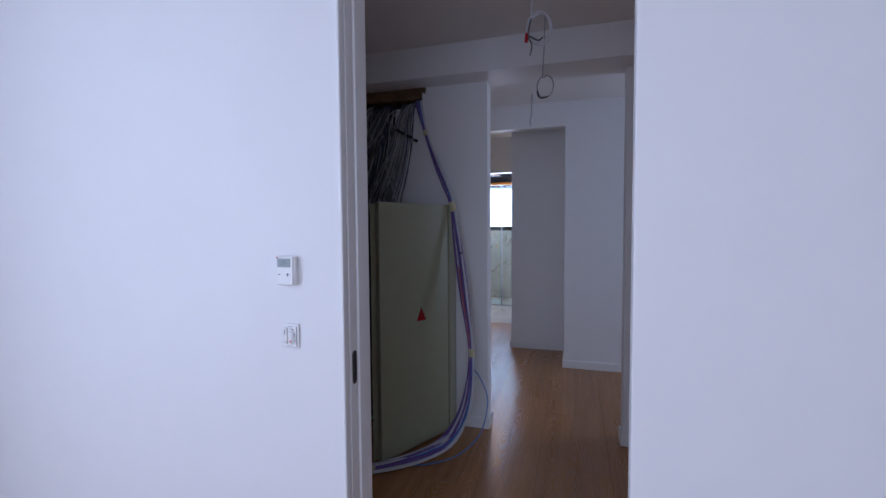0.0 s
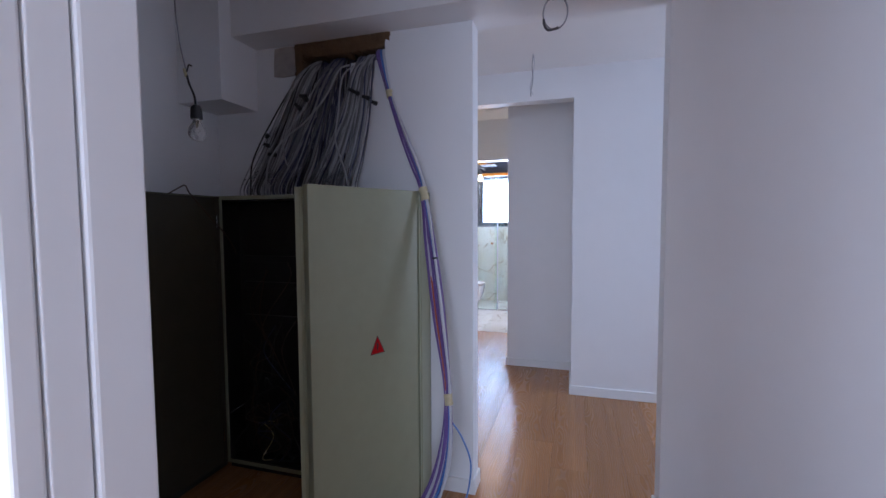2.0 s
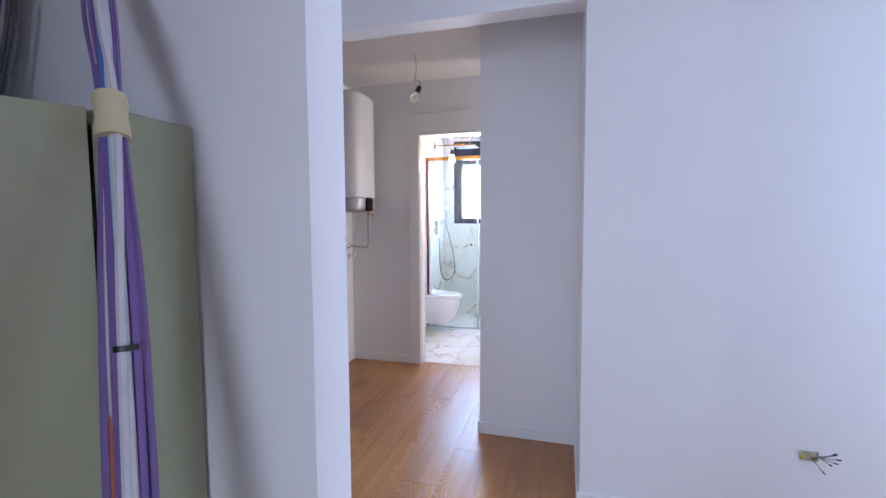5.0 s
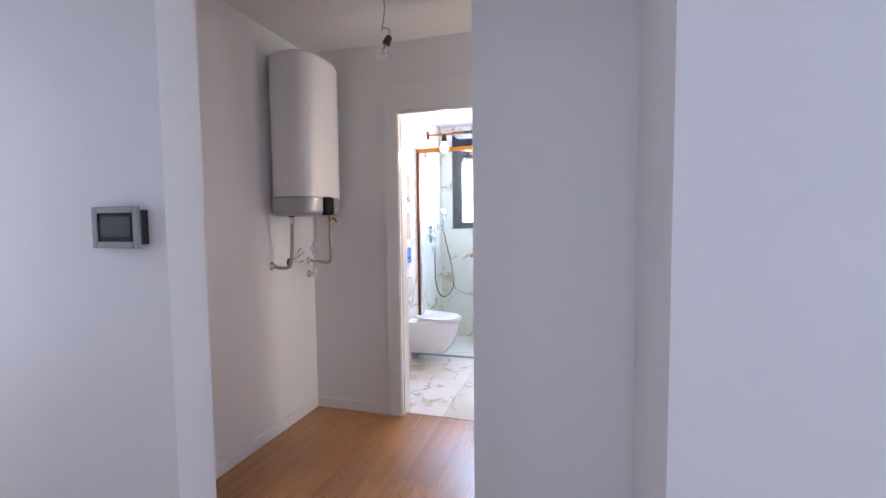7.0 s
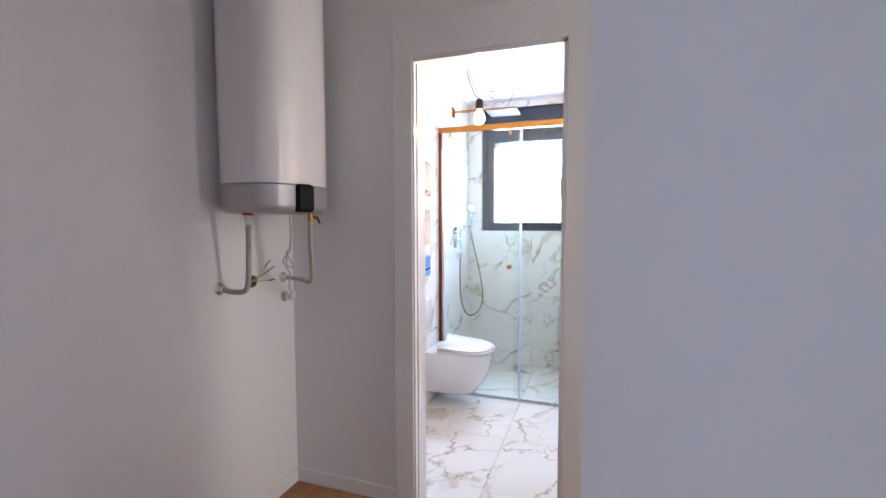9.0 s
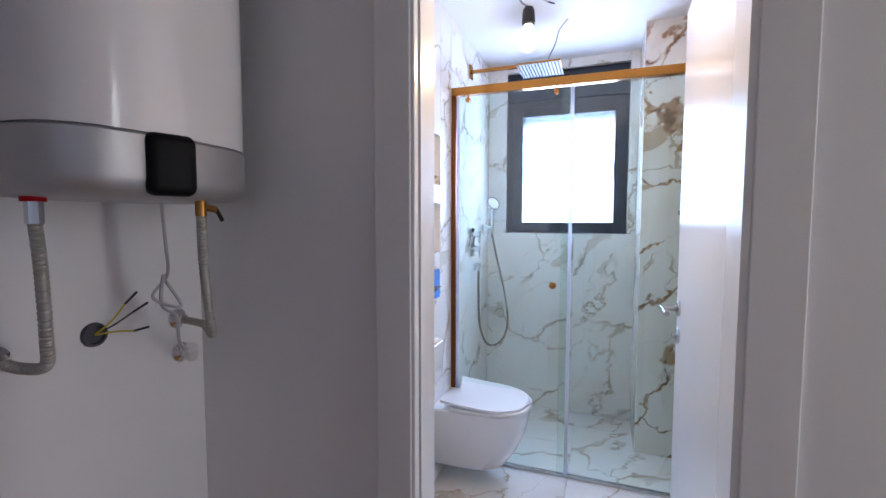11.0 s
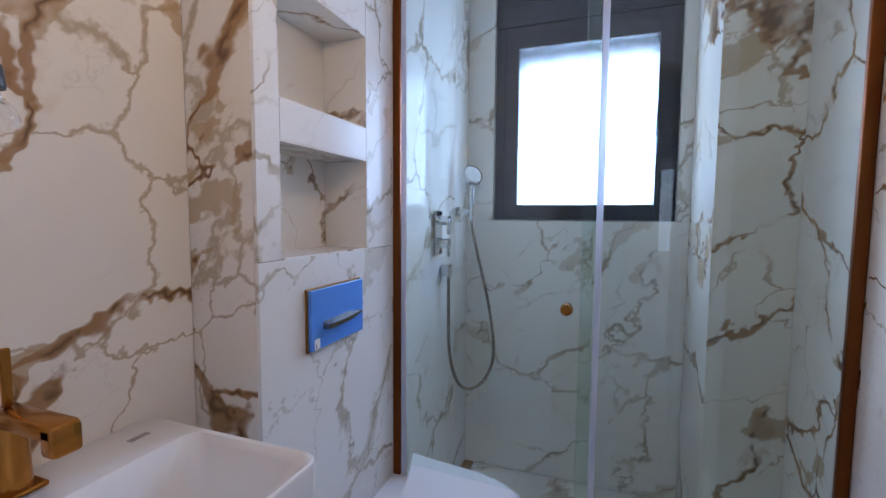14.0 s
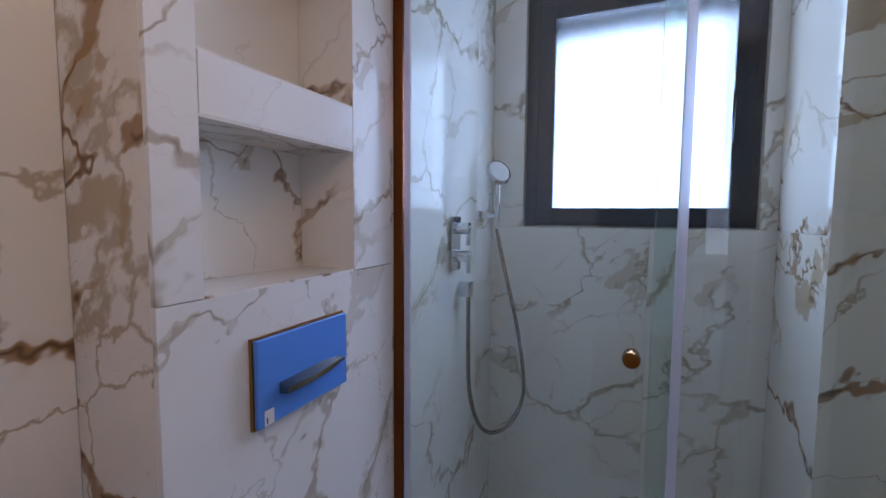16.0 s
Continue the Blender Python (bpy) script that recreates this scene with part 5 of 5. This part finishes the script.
digits("digits", "20", Matrix.Translation((-0.783, ty1 - 0.0199, 1.2095)) @ pose(0, 0, 0, 90, 0, 0), 0.022, LCD_DARK, th)
sb = thing("switch_box", "bare white switch mounting plate with faint markings", "switch plate")
part("plate", box_bm(-0.806, -0.750, ty1 - 0.004, ty1, 0.974, 1.042, 0.003), PLASTIC, sb)
part("inner_frame", ring(-0.790, -0.768, 0.985, 1.028, ty1 - 0.0065, ty1 - 0.0038, 0.0035), PLASTIC, sb)
marks = [(-0.795, -0.786, 1.030, 1.0315), (-0.782, -0.773, 1.0335, 1.035), (-0.7655, -0.764, 1.002, 1.016), (-0.7635, -0.762, 0.992, 0.998), (-0.797, -0.7955, 1.010, 1.022), (-0.800, -0.792, 0.990, 0.9912), (-0.789, -0.774, 0.979, 0.980), (-0.758, -0.7568, 0.980, 1.034), (-0.786, -0.772, 1.018, 1.019)]
part("faint_mark", joined(*[box_bm(m[0], m[1], ty1 - 0.0068, ty1 - 0.0036, m[2], m[3]) for m in marks]), PALE_CABLE, sb, "thin grey markings")
part("pink_dot", box_bm(-0.782, -0.773, ty1 - 0.0062, ty1 - 0.0036, 0.989, 0.995, 0.001, 1), PINK, sb, "small pink contact")

for ob in sb.children:
    ob.data.transform(Matrix.Translation((0.014, 0, 0.007)))

# ---- control screen ----
cs = thing("control_screen", "wall control screen with grey frame and dark glass", "control panel")
sx0, sx1, sz0, sz1 = -1.852, -1.648, 1.250, 1.388
part("back_box", box_bm(sx0 + 0.012, sx1 - 0.0, SCREEN_Y - 0.028, SCREEN_Y, sz0 + 0.012, sz1 - 0.012, 0.003), BLACK, cs, "black back box")
part("screen_frame", ring(sx0, sx1, sz0, sz1, SCREEN_Y - 0.040, SCREEN_Y - 0.028, 0.022), SCREEN_FRAME, cs, "grey frame")
part("screen_glass", box_bm(sx0 + 0.020, sx1 - 0.020, SCREEN_Y - 0.036, SCREEN_Y - 0.029, sz0 + 0.020, sz1 - 0.020), GLOSS_BLACK, cs, "dark glass")
part("display", box_bm(sx0 + 0.038, sx1 - 0.034, SCREEN_Y - 0.0372, SCREEN_Y - 0.0358, sz0 + 0.038, sz1 - 0.034), DIM_LCD, cs, "dim grey display")

# ---- water heater ----
heater = thing("water_heater", "tall white wall-hung water heater with silver base band", "water heater")
hx0, hcx, hcy, hz0, hz1 = NOOK_X, -1.925, 6.333, 1.375, 2.332


def shell(z, inset):
    """Plan of the casing at one height: a rounded box, fuller than an ellipse."""
    out = []
    for k in range(72):
        t = 2 * math.pi * k / 72
        c, q = math.cos(t), math.sin(t)
        out.append((hcx + (0.160 - inset) * math.copysign(abs(c) ** 0.62, c), hcy + (0.213 - inset) * math.copysign(abs(q) ** 0.62, q), z))
    return out


part("body", loft([shell(hz0 + 0.110, 0.0), shell(hz1 - 0.035, 0.0), shell(hz1 - 0.014, 0.005), shell(hz1 - 0.004, 0.016), shell(hz1, 0.04)]), BOILER_WHITE, heater, smooth=True)
part("base_band", loft([shell(hz0 - 0.006, 0.07), shell(hz0 - 0.002, 0.02), shell(hz0 + 0.012, 0.003), shell(hz0 + 0.030, -0.002), shell(hz0 + 0.104, -0.002), shell(hz0 + 0.109, 0.003)]), SILVER, heater, "silver base band", True)
dm = Matrix.Translation((-1.748, 6.290, hz0 + 0.056)) @ pose(0, 0, 0, 0, 0, -18)
part("display", moved(box_bm(-0.034, 0.009, -0.042, 0.042, -0.056, 0.056, 0.017, 5), dm), GLOSS_BLACK, heater, "black glass display", True)
part("print", joined(*[moved(box_bm(-0.03, -0.010, -0.0500, -0.0475, 0.018 - 0.007 * k, 0.022 - 0.007 * k), dm) for k in range(5)]), INK, heater, "small unreadable print")
part("wall_bracket", box_bm(hx0, hcx - 0.12, hcy - 0.05, hcy + 0.05, 2.05, 2.12), STEEL, heater)
part("wall_bracket", box_bm(hx0, hcx - 0.12, hcy - 0.05, hcy + 0.05, 1.55, 1.62), STEEL, heater)
ax, ay, bx, by = -1.93, 6.172, -1.805, 6.395
part("hot_collar", moved(lathe([(0, 0), (0.018, 0), (0.018, 0.012), (0, 0.012)], 18), Matrix.Translation((ax, ay, hz0 - 0.012))), RED, heater, "red collar", True)
part("nut", moved(lathe([(0, 0), (0.013, 0), (0.013, 0.04), (0, 0.04)], 6), Matrix.Translation((ax, ay, hz0 - 0.05))), CHROME, heater)
part("safety_valve", joined(tube([(bx, by, hz0 + 0.005), (bx, by, hz0 - 0.035)], 0.011, 12), tube([(bx, by, hz0 - 0.015), (bx + 0.02, by + 0.022, hz0 - 0.022)], 0.007, 10)), BRASS, heater, "brass safety valve", True)
part("valve_lever", tube([(bx + 0.02, by + 0.02, hz0 - 0.02), (bx + 0.024, by + 0.032, hz0 - 0.045)], 0.0045, 8), BLACK, heater, smooth=True)


def ribbed(points, r, mat, parent, label):
    line = curve_through(points, 34)
    return part("flexible_pipe", tube(points, lambda u: r * (1 + 0.10 * math.sin(u * len(line) * 2.4)), 10, 34), mat, parent, label, True)


ribbed([(ax, ay, hz0 - 0.045), (ax - 0.01, ay + 0.01, 1.25), (ax - 0.025, ay + 0.02, 1.12), (ax - 0.05, ay + 0.03, 1.062), (ax - 0.10, ay + 0.02, 1.053), (hx0 + 0.012, 6.176, 1.064)], 0.0105, PIPE, heater, "dull grey flexible pipe")
ribbed([(bx, by, hz0 - 0.033), (bx - 0.01, by + 0.01, 1.25), (bx - 0.02, by + 0.03, 1.12), (bx - 0.06, by + 0.07, 1.068), (bx - 0.17, by + 0.145, 1.064), (hx0 + 0.012, 6.556, 1.066)], 0.0095, PIPE, heater, "dull grey flexible pipe")
for py, pz in ((6.176, 1.066), (6.556, 1.067), (6.563, 0.973)):
    part("wall_rosette", moved(lathe([(0, 0), (0.027, 0), (0.026, 0.005), (0.017, 0.012), (0.012, 0.015), (0.012, 0.028), (0, 0.028)], 22), Matrix.Translation((hx0, py, pz)) @ pose(0, 0, 0, 0, 90, 0)), CHROME, heater, "chrome wall rosette", True)
part("power_cord", tube([(-1.90, 6.38, hz0), (-1.905, 6.39, 1.28), (-1.93, 6.41, 1.21), (-1.95, 6.39, 1.16), (-1.94, 6.45, 1.13), (-1.96, 6.43, 1.19), (-1.93, 6.40, 1.205), (-1.95, 6.41, 1.14), (-1.97, 6.46, 1.10), (-2.0, 6.49, 1.03), (-2.03, 6.54, 0.99)], 0.004, 6, 10), PALE_CABLE, heater, "white coiled cord", True)
part("plug", joined(tube([(-2.02, 6.54, 1.0), (-2.045, 6.56, 0.965)], 0.015, 10), box_bm(-2.062, -2.035, 6.545, 6.575, 0.962, 0.99, 0.006)), PLASTIC, heater, "white plug", True)

wb = thing("junction_box", "small round wall box with three loose wires", "junction box")
part("box", moved(lathe([(0, 0), (0.028, 0), (0.026, 0.008), (0.021, 0.008), (0.019, 0.002), (0, 0.002)], 22), Matrix.Translation((hx0, 6.350, 1.073)) @ pose(0, 0, 0, 0, 90, 0)), INK, wb, "dark plastic ring", True)
for (dy, dz), mt in (((0.06, 0.085), YELLOW_CABLE), ((0.085, 0.055), INK), ((0.085, -0.005), YELLOW_CABLE)):
    part("wire_end", tube([(hx0 + 0.004, 6.350, 1.073), (hx0 + 0.02, 6.360 + dy * 0.3, 1.075 + dz * 0.3), (hx0 + 0.035, 6.356 + dy * 0.7, 1.073 + dz * 0.75)], 0.0022, 6), mt, wb, smooth=True)
    part("wire_tip", tube([(hx0 + 0.035, 6.356 + dy * 0.7, 1.073 + dz * 0.75), (hx0 + 0.045, 6.361 + dy, 1.078 + dz)], 0.0028, 6), BLACK, wb, "black taped tip", True)

# ---- low wire box on the broad pier ----
lw = thing("socket_box", "pale yellow open socket box with loose black-tipped wires", "socket box")
part("box", joined(ring(0.727, 0.79, 0.345, 0.385, BLOCK_Y - 0.004, BLOCK_Y, 0.004), box_bm(0.731, 0.786, BLOCK_Y - 0.002, BLOCK_Y + 0.0, 0.349, 0.381)), SOCKET_BOX, lw)
part("yellow_piece", box_bm(0.7285, 0.742, BLOCK_Y - 0.0055, BLOCK_Y - 0.001, 0.349, 0.366, 0.002, 1), YELLOW_CABLE, lw, "yellow plastic piece")
part("brown_piece", box_bm(0.770, 0.784, BLOCK_Y - 0.0055, BLOCK_Y - 0.001, 0.351, 0.364, 0.002, 1), BROWN_CABLE, lw, "brown connector")
part("yellow_wire", tube([(0.745, BLOCK_Y - 0.003, 0.378), (0.757, BLOCK_Y - 0.006, 0.380), (0.769, BLOCK_Y - 0.007, 0.366), (0.781, BLOCK_Y - 0.006, 0.352)], 0.0018, 5), YELLOW_CABLE, lw, smooth=True)
for x0, dx, dz, r, mat in ((0.785, 0.042, 0.034, 0.0032, GREY_CABLE), (0.785, 0.056, 0.014, 0.0016, GREY_CABLE), (0.784, 0.048, -0.003, 0.0018, GREY_CABLE), (0.784, 0.030, -0.012, 0.0016, GREY_CABLE), (0.762, 0.030, -0.040, 0.0014, INK)):
    z0 = 0.366 if dz > -0.02 else 0.360
    a, b, c = Vector((x0, BLOCK_Y - 0.003, z0)), Vector((x0 + dx * 0.4, BLOCK_Y - 0.022, z0 + dz * 0.35)), Vector((x0 + dx, BLOCK_Y - 0.040, z0 + dz))
    w = part("wire_end", tube([a, b, c], r, 5), mat, lw, smooth=True)
    part("black_tip", tube([b.lerp(c, 0.72), c, c + (c - b) * 0.08], r + 0.0011, 5, 3), BLACK, w, "black tip", True)

# ---- light switch on the narrow pier ----
sw = thing("light_switch", "white light switch plate on the pier", "light switch")
part("plate", box_bm(PIER_X - 0.005, PIER_X, 6.170, 6.250, 1.10, 1.18, 0.003), PLASTIC, sw)
part("rocker", box_bm(PIER_X - 0.007, PIER_X - 0.0045, 6.182, 6.238, 1.112, 1.168, 0.001), PLASTIC, sw)

# ---- loose ceiling wires ----


def wire(label, strands, mat=PALE_CABLE, r=0.0035):
    ob = thing("ceiling_wire", label, "wire", "loose ceiling wires")
    for pts, m, rad in strands:
        part("strand", tube(pts, rad, 6, 10), m, ob, smooth=True)
    return ob


wx, wy1 = -0.13, 2.62
loop1 = [(wx - 0.03 + 0.045 * math.cos(a), wy1, 2.11 + 0.062 * math.sin(a)) for a in [math.pi * 0.7 - 2 * math.pi * k / 12 for k in range(13)]]
wire("white coiled ceiling cable with taped ends", [([(wx - 0.045, wy1, CEIL_V)] + [(wx - 0.055, wy1, 2.25)] + loop1, PALE_CABLE, 0.004),
      ([(p[0] + 0.006, p[1] + 0.008, p[2] - 0.006) for p in loop1], PALE_CABLE, 0.004),
      ([(wx - 0.06, wy1, 2.15), (wx - 0.07, wy1 - 0.01, 2.08), (wx - 0.055, wy1 - 0.01, 2.04), (wx - 0.062, wy1 - 0.01, 2.00)], INK, 0.003),
      ([(wx - 0.065, wy1, 2.08), (wx - 0.03, wy1 - 0.01, 2.055), (wx - 0.012, wy1 - 0.01, 2.065)], INK, 0.004),
      ([(wx - 0.075, wy1 - 0.006, 2.09), (wx - 0.078, wy1 - 0.006, 2.055)], RED, 0.007)])
wx2, wy2 = -0.172, 3.19
loop2 = [(wx2 + 0.003 + 0.042 * math.cos(a), wy2, 2.05 + 0.058 * math.sin(a)) for a in [math.pi * 0.6 - 2 * math.pi * k / 12 for k in range(13)]]
wire("grey looped ceiling cable with taped ends", [([(wx2, wy2, CEIL_V), (wx2 - 0.004, wy2, 2.24)] + loop2, GREY_CABLE, 0.003),
      ([loop2[9], (wx2 - 0.035, wy2 - 0.005, 2.01), (wx2 - 0.02, wy2 - 0.005, 1.99), (wx2 + 0.015, wy2 - 0.005, 1.995)], INK, 0.0045)])
wire("pale twisted ceiling flex hanging straight", [([(-0.37, 4.62, CEIL_H), (-0.365, 4.63, 2.38), (-0.375, 4.62, 2.30), (-0.39, 4.62, 2.22), (-0.37, 4.62, 2.175)], PALE_CABLE, 0.003), ([(-0.372, 4.625, CEIL_H), (-0.378, 4.62, 2.36), (-0.372, 4.62, 2.28), (-0.385, 4.62, 2.20), (-0.385, 4.62, 2.165)], GREY_CABLE, 0.003)])
wire("pale bathroom ceiling flex with split ends", [([(-1.383, 7.44, CEIL_B), (-1.340, 7.25, 2.26), (-1.296, 7.07, 2.14), (-1.275, 7.07, 2.06), (-1.250, 7.07, 2.012), (-1.211, 7.07, 2.002), (-1.185, 7.07, 2.003)], PALE_CABLE, 0.003), ([(-1.185, 7.07, 2.003), (-1.160, 7.07, 2.006)], INK, 0.0028), ([(-1.225, 7.07, 2.004), (-1.195, 7.07, 1.985), (-1.182, 7.07, 1.977)], PALE_CABLE, 0.0025), ([(-1.182, 7.07, 1.977), (-1.164, 7.07, 1.969)], INK, 0.0026)])
wire("grey shower ceiling wire", [([(-1.215, 8.20, CEIL_B), (-1.262, 8.22, 2.365), (-1.285, 8.24, 2.30), (-1.33, 8.28, 2.235), (-1.36, 8.30, 2.215)], GREY_CABLE, 0.0035)])

vent = thing("ceiling_vent", "square white ceiling vent with raised centre", "vent")
part("frame", box_bm(-1.70, -1.54, 7.56, 7.72, CEIL_B - 0.010, CEIL_B, 0.003), PLASTIC, vent)
part("cover", box_bm(-1.68, -1.56, 7.58, 7.70, CEIL_B - 0.030, CEIL_B - 0.014, 0.004), PLASTIC, vent)
part("neck", box_bm(-1.665, -1.575, 7.595, 7.685, CEIL_B - 0.016, CEIL_B - 0.008), BLACK, vent)


# ---- pieces: oak planks, then marble tiles ----
def pieces(name, cells, mat, parent, thick, axis, bevel):
    """Alike slabs of their own size (a0, a1, b0, b1) laid on a plane at d; one mesh for each size."""
    store = {}
    for a0, a1, b0, b1, d, side in cells:
        key = (round(a1 - a0, 3), round(b1 - b0, 3), side)
        if key not in store:
            w, h = a1 - a0, b1 - b0
            if axis == "z":
                bm = box_bm(-w / 2, w / 2, -h / 2, h / 2, -thick, 0, bevel, 1)
            elif axis == "y":
                bm = box_bm(-w / 2, w / 2, 0, thick, -h / 2, h / 2, bevel, 1) if side > 0 else box_bm(-w / 2, w / 2, -thick, 0, -h / 2, h / 2, bevel, 1)
            else:
                bm = box_bm(0, thick, -w / 2, w / 2, -h / 2, h / 2, bevel, 1) if side > 0 else box_bm(-thick, 0, -w / 2, w / 2, -h / 2, h / 2, bevel, 1)
            store[key] = mesh_from(name, bm, mat)
        ob = new(name, store[key])
        ca, cbb = (a0 + a1) / 2, (b0 + b1) / 2
        ob.location = (ca, cbb, d) if axis == "z" else (ca, d, cbb) if axis == "y" else (d, ca, cbb)
        ob.parent = parent


def cut(a0, a1, first, step, gap):
    """Joints from a0 to a1: the first at `first`, then one each step."""
    marks = [a0] + [m for m in (first + step * k for k in range(60)) if a0 + 0.02 < m < a1 - 0.02] + [a1]
    return [(p + (gap / 2 if p > a0 else 0), q - (gap / 2 if q < a1 else 0)) for p, q in zip(marks, marks[1:])]


pr = random.Random(5)
cells = []
col = 0
xx = WEST
while xx < EAST - 0.01:
    x1 = min(xx + 0.19, EAST)
    y_end, off = WALL_D + 0.055, pr.uniform(0.2, 2.0)
    if xx > 1.3:
        y_end = BLOCK_Y
    y_start = SOUTH if xx > -2.3 else WALL_B_BACK
    if xx < NOOK_X - 0.1:
        y_end = SCREEN_BACK
    for y0, y1 in cut(y_start, y_end, SOUTH + off, 2.4, 0.0004):
        cells.append((xx + 0.0002, x1 - 0.0002, y0, y1, 0.0, 1))
    xx = x1
pieces("plank", cells, OAK, floor_hall, 0.0136, "z", 0.0007)

G = 0.0016
cells = [(x0, x1, y0, y1, 0.0, 1) for x0, x1 in cut(BATH_L, BATH_R, -1.16, 0.9, G) for y0, y1 in cut(WALL_D + 0.062, BACK_Y, 7.40, 1.2, G)]
pieces("tile", cells, MARBLE_FLOOR, floor_bath, 0.0096, "z", 0.0006)
HZ = cut(0.002, CEIL_B, 1.243, 1.2, G)
# west wall and the step of the niche box
pieces("tile", [(a0, a1, z0, z1, BATH_L, -1) for a0, a1 in cut(WALL_D_BACK, NICHE_Y, 0, 9, G) for z0, z1 in cut(0.002, CEIL_B, 9, 9, G)], MARBLE_WARM, wall_bl, 0.0096, "x", 0.0006)
pieces("tile", [(BATH_L, NICHE_X - 0.0102, z0, z1, NICHE_Y, 1) for z0, z1 in cut(0.002, CEIL_B, 9, 9, G)], MARBLE_WARM, wall_niche, 0.0096, "y", 0.0006)
# niche wall: split round the two recesses
n0, n1 = NICHES[0][0], NICHES[0][1]
front = []
for z0, z1 in cut(0.002, CEIL_B, 9, 9, G):
    front.append((NICHE_Y - 0.0002, n0, 1.168 + G, CEIL_B - G, NICHE_X, -1))
    front.append((NICHE_Y - 0.0002, SHOWER_Y - 0.02, 0.002, 1.168, NICHE_X, -1))
    front.append((n1, SHOWER_Y - 0.02, 1.168 + G, CEIL_B - G, NICHE_X, -1))
    front.append((n0 + G, n1 - G, 1.421, 1.505, NICHE_X, -1))
    front.append((n0 + G, n1 - G, 1.76, CEIL_B - G, NICHE_X, -1))
side = []
for a0, a1 in cut(SHOWER_Y - 0.02 + G, BACK_Y, 8.6, 9, G):
    side.append((a0, a1, 0.002, CEIL_B, NICHE_X, -1))
pieces("tile", front, MARBLE_SHOWER, wall_niche, 0.0096, "x", 0.0006)
pieces("tile", side, MARBLE_SHOWER, wall_niche, 0.0096, "x", 0.0006)
for y0, y1, z0, z1 in NICHES:
    pieces("tile", [(y0, y1, z0, z1, NICHE_X - 0.14, -1)], MARBLE_NICHE, wall_niche, 0.0096, "x", 0.0004)
    pieces("tile", [(NICHE_X - 0.139, NICHE_X - 0.001, z0, z1, y1 - 0.0002, 1)], MARBLE_NICHE, wall_niche, 0.0002, "y", 0.0)
    pieces("tile", [(NICHE_X - 0.139, NICHE_X - 0.001, z0, z1, y0 + 0.0002, -1)], MARBLE_NICHE, wall_niche, 0.0002, "y", 0.0)
    pieces("tile", [(NICHE_X - 0.139, NICHE_X - 0.001, y0 + 0.0005, y1 - 0.0005, z0 + 0.004, 1)], MARBLE_NICHE, wall_niche, 0.004, "z", 0.0)
    pieces("tile", [(NICHE_X - 0.139, NICHE_X - 0.001, y0 + 0.0005, y1 - 0.0005, z1, 1)], MARBLE_NICHE, wall_niche, 0.004, "z", 0.0)
# window wall
back = []
for x0, x1 in cut(NICHE_X, PILASTER_X, -1.2, 9, G):
    back.append((x0, x1, 0.002, wz0, BACK_Y, 1))
back += [(NICHE_X, wx0, wz0 + G, CEIL_B, BACK_Y, 1), (wx1, PILASTER_X, wz0 + G, CEIL_B, BACK_Y, 1), (wx0 + G, wx1 - G, wz1, CEIL_B, BACK_Y, 1)]
pieces("tile", back, MARBLE_SHOWER, wall_back, 0.0096, "y", 0.0006)
# pilaster and east wall
pieces("tile", [(PILASTER_X, BATH_R, z0, z1, PILASTER_Y, 1) for z0, z1 in cut(0.002, CEIL_B, 9, 9, G)], MARBLE, wall_pil, 0.0096, "y", 0.0006)
pieces("tile", [(PILASTER_Y + 0.001, BACK_Y, z0, z1, PILASTER_X, 1) for z0, z1 in HZ], MARBLE, wall_pil, 0.0096, "x", 0.0006)
pieces("tile", [(a0, a1, z0, z1, BATH_R, 1) for a0, a1 in cut(WALL_D_BACK, PILASTER_Y, 7.98, 9, G) for z0, z1 in cut(0.002, CEIL_B, 9, 9, G)], MARBLE, wall_br, 0.0096, "x", 0.0006)
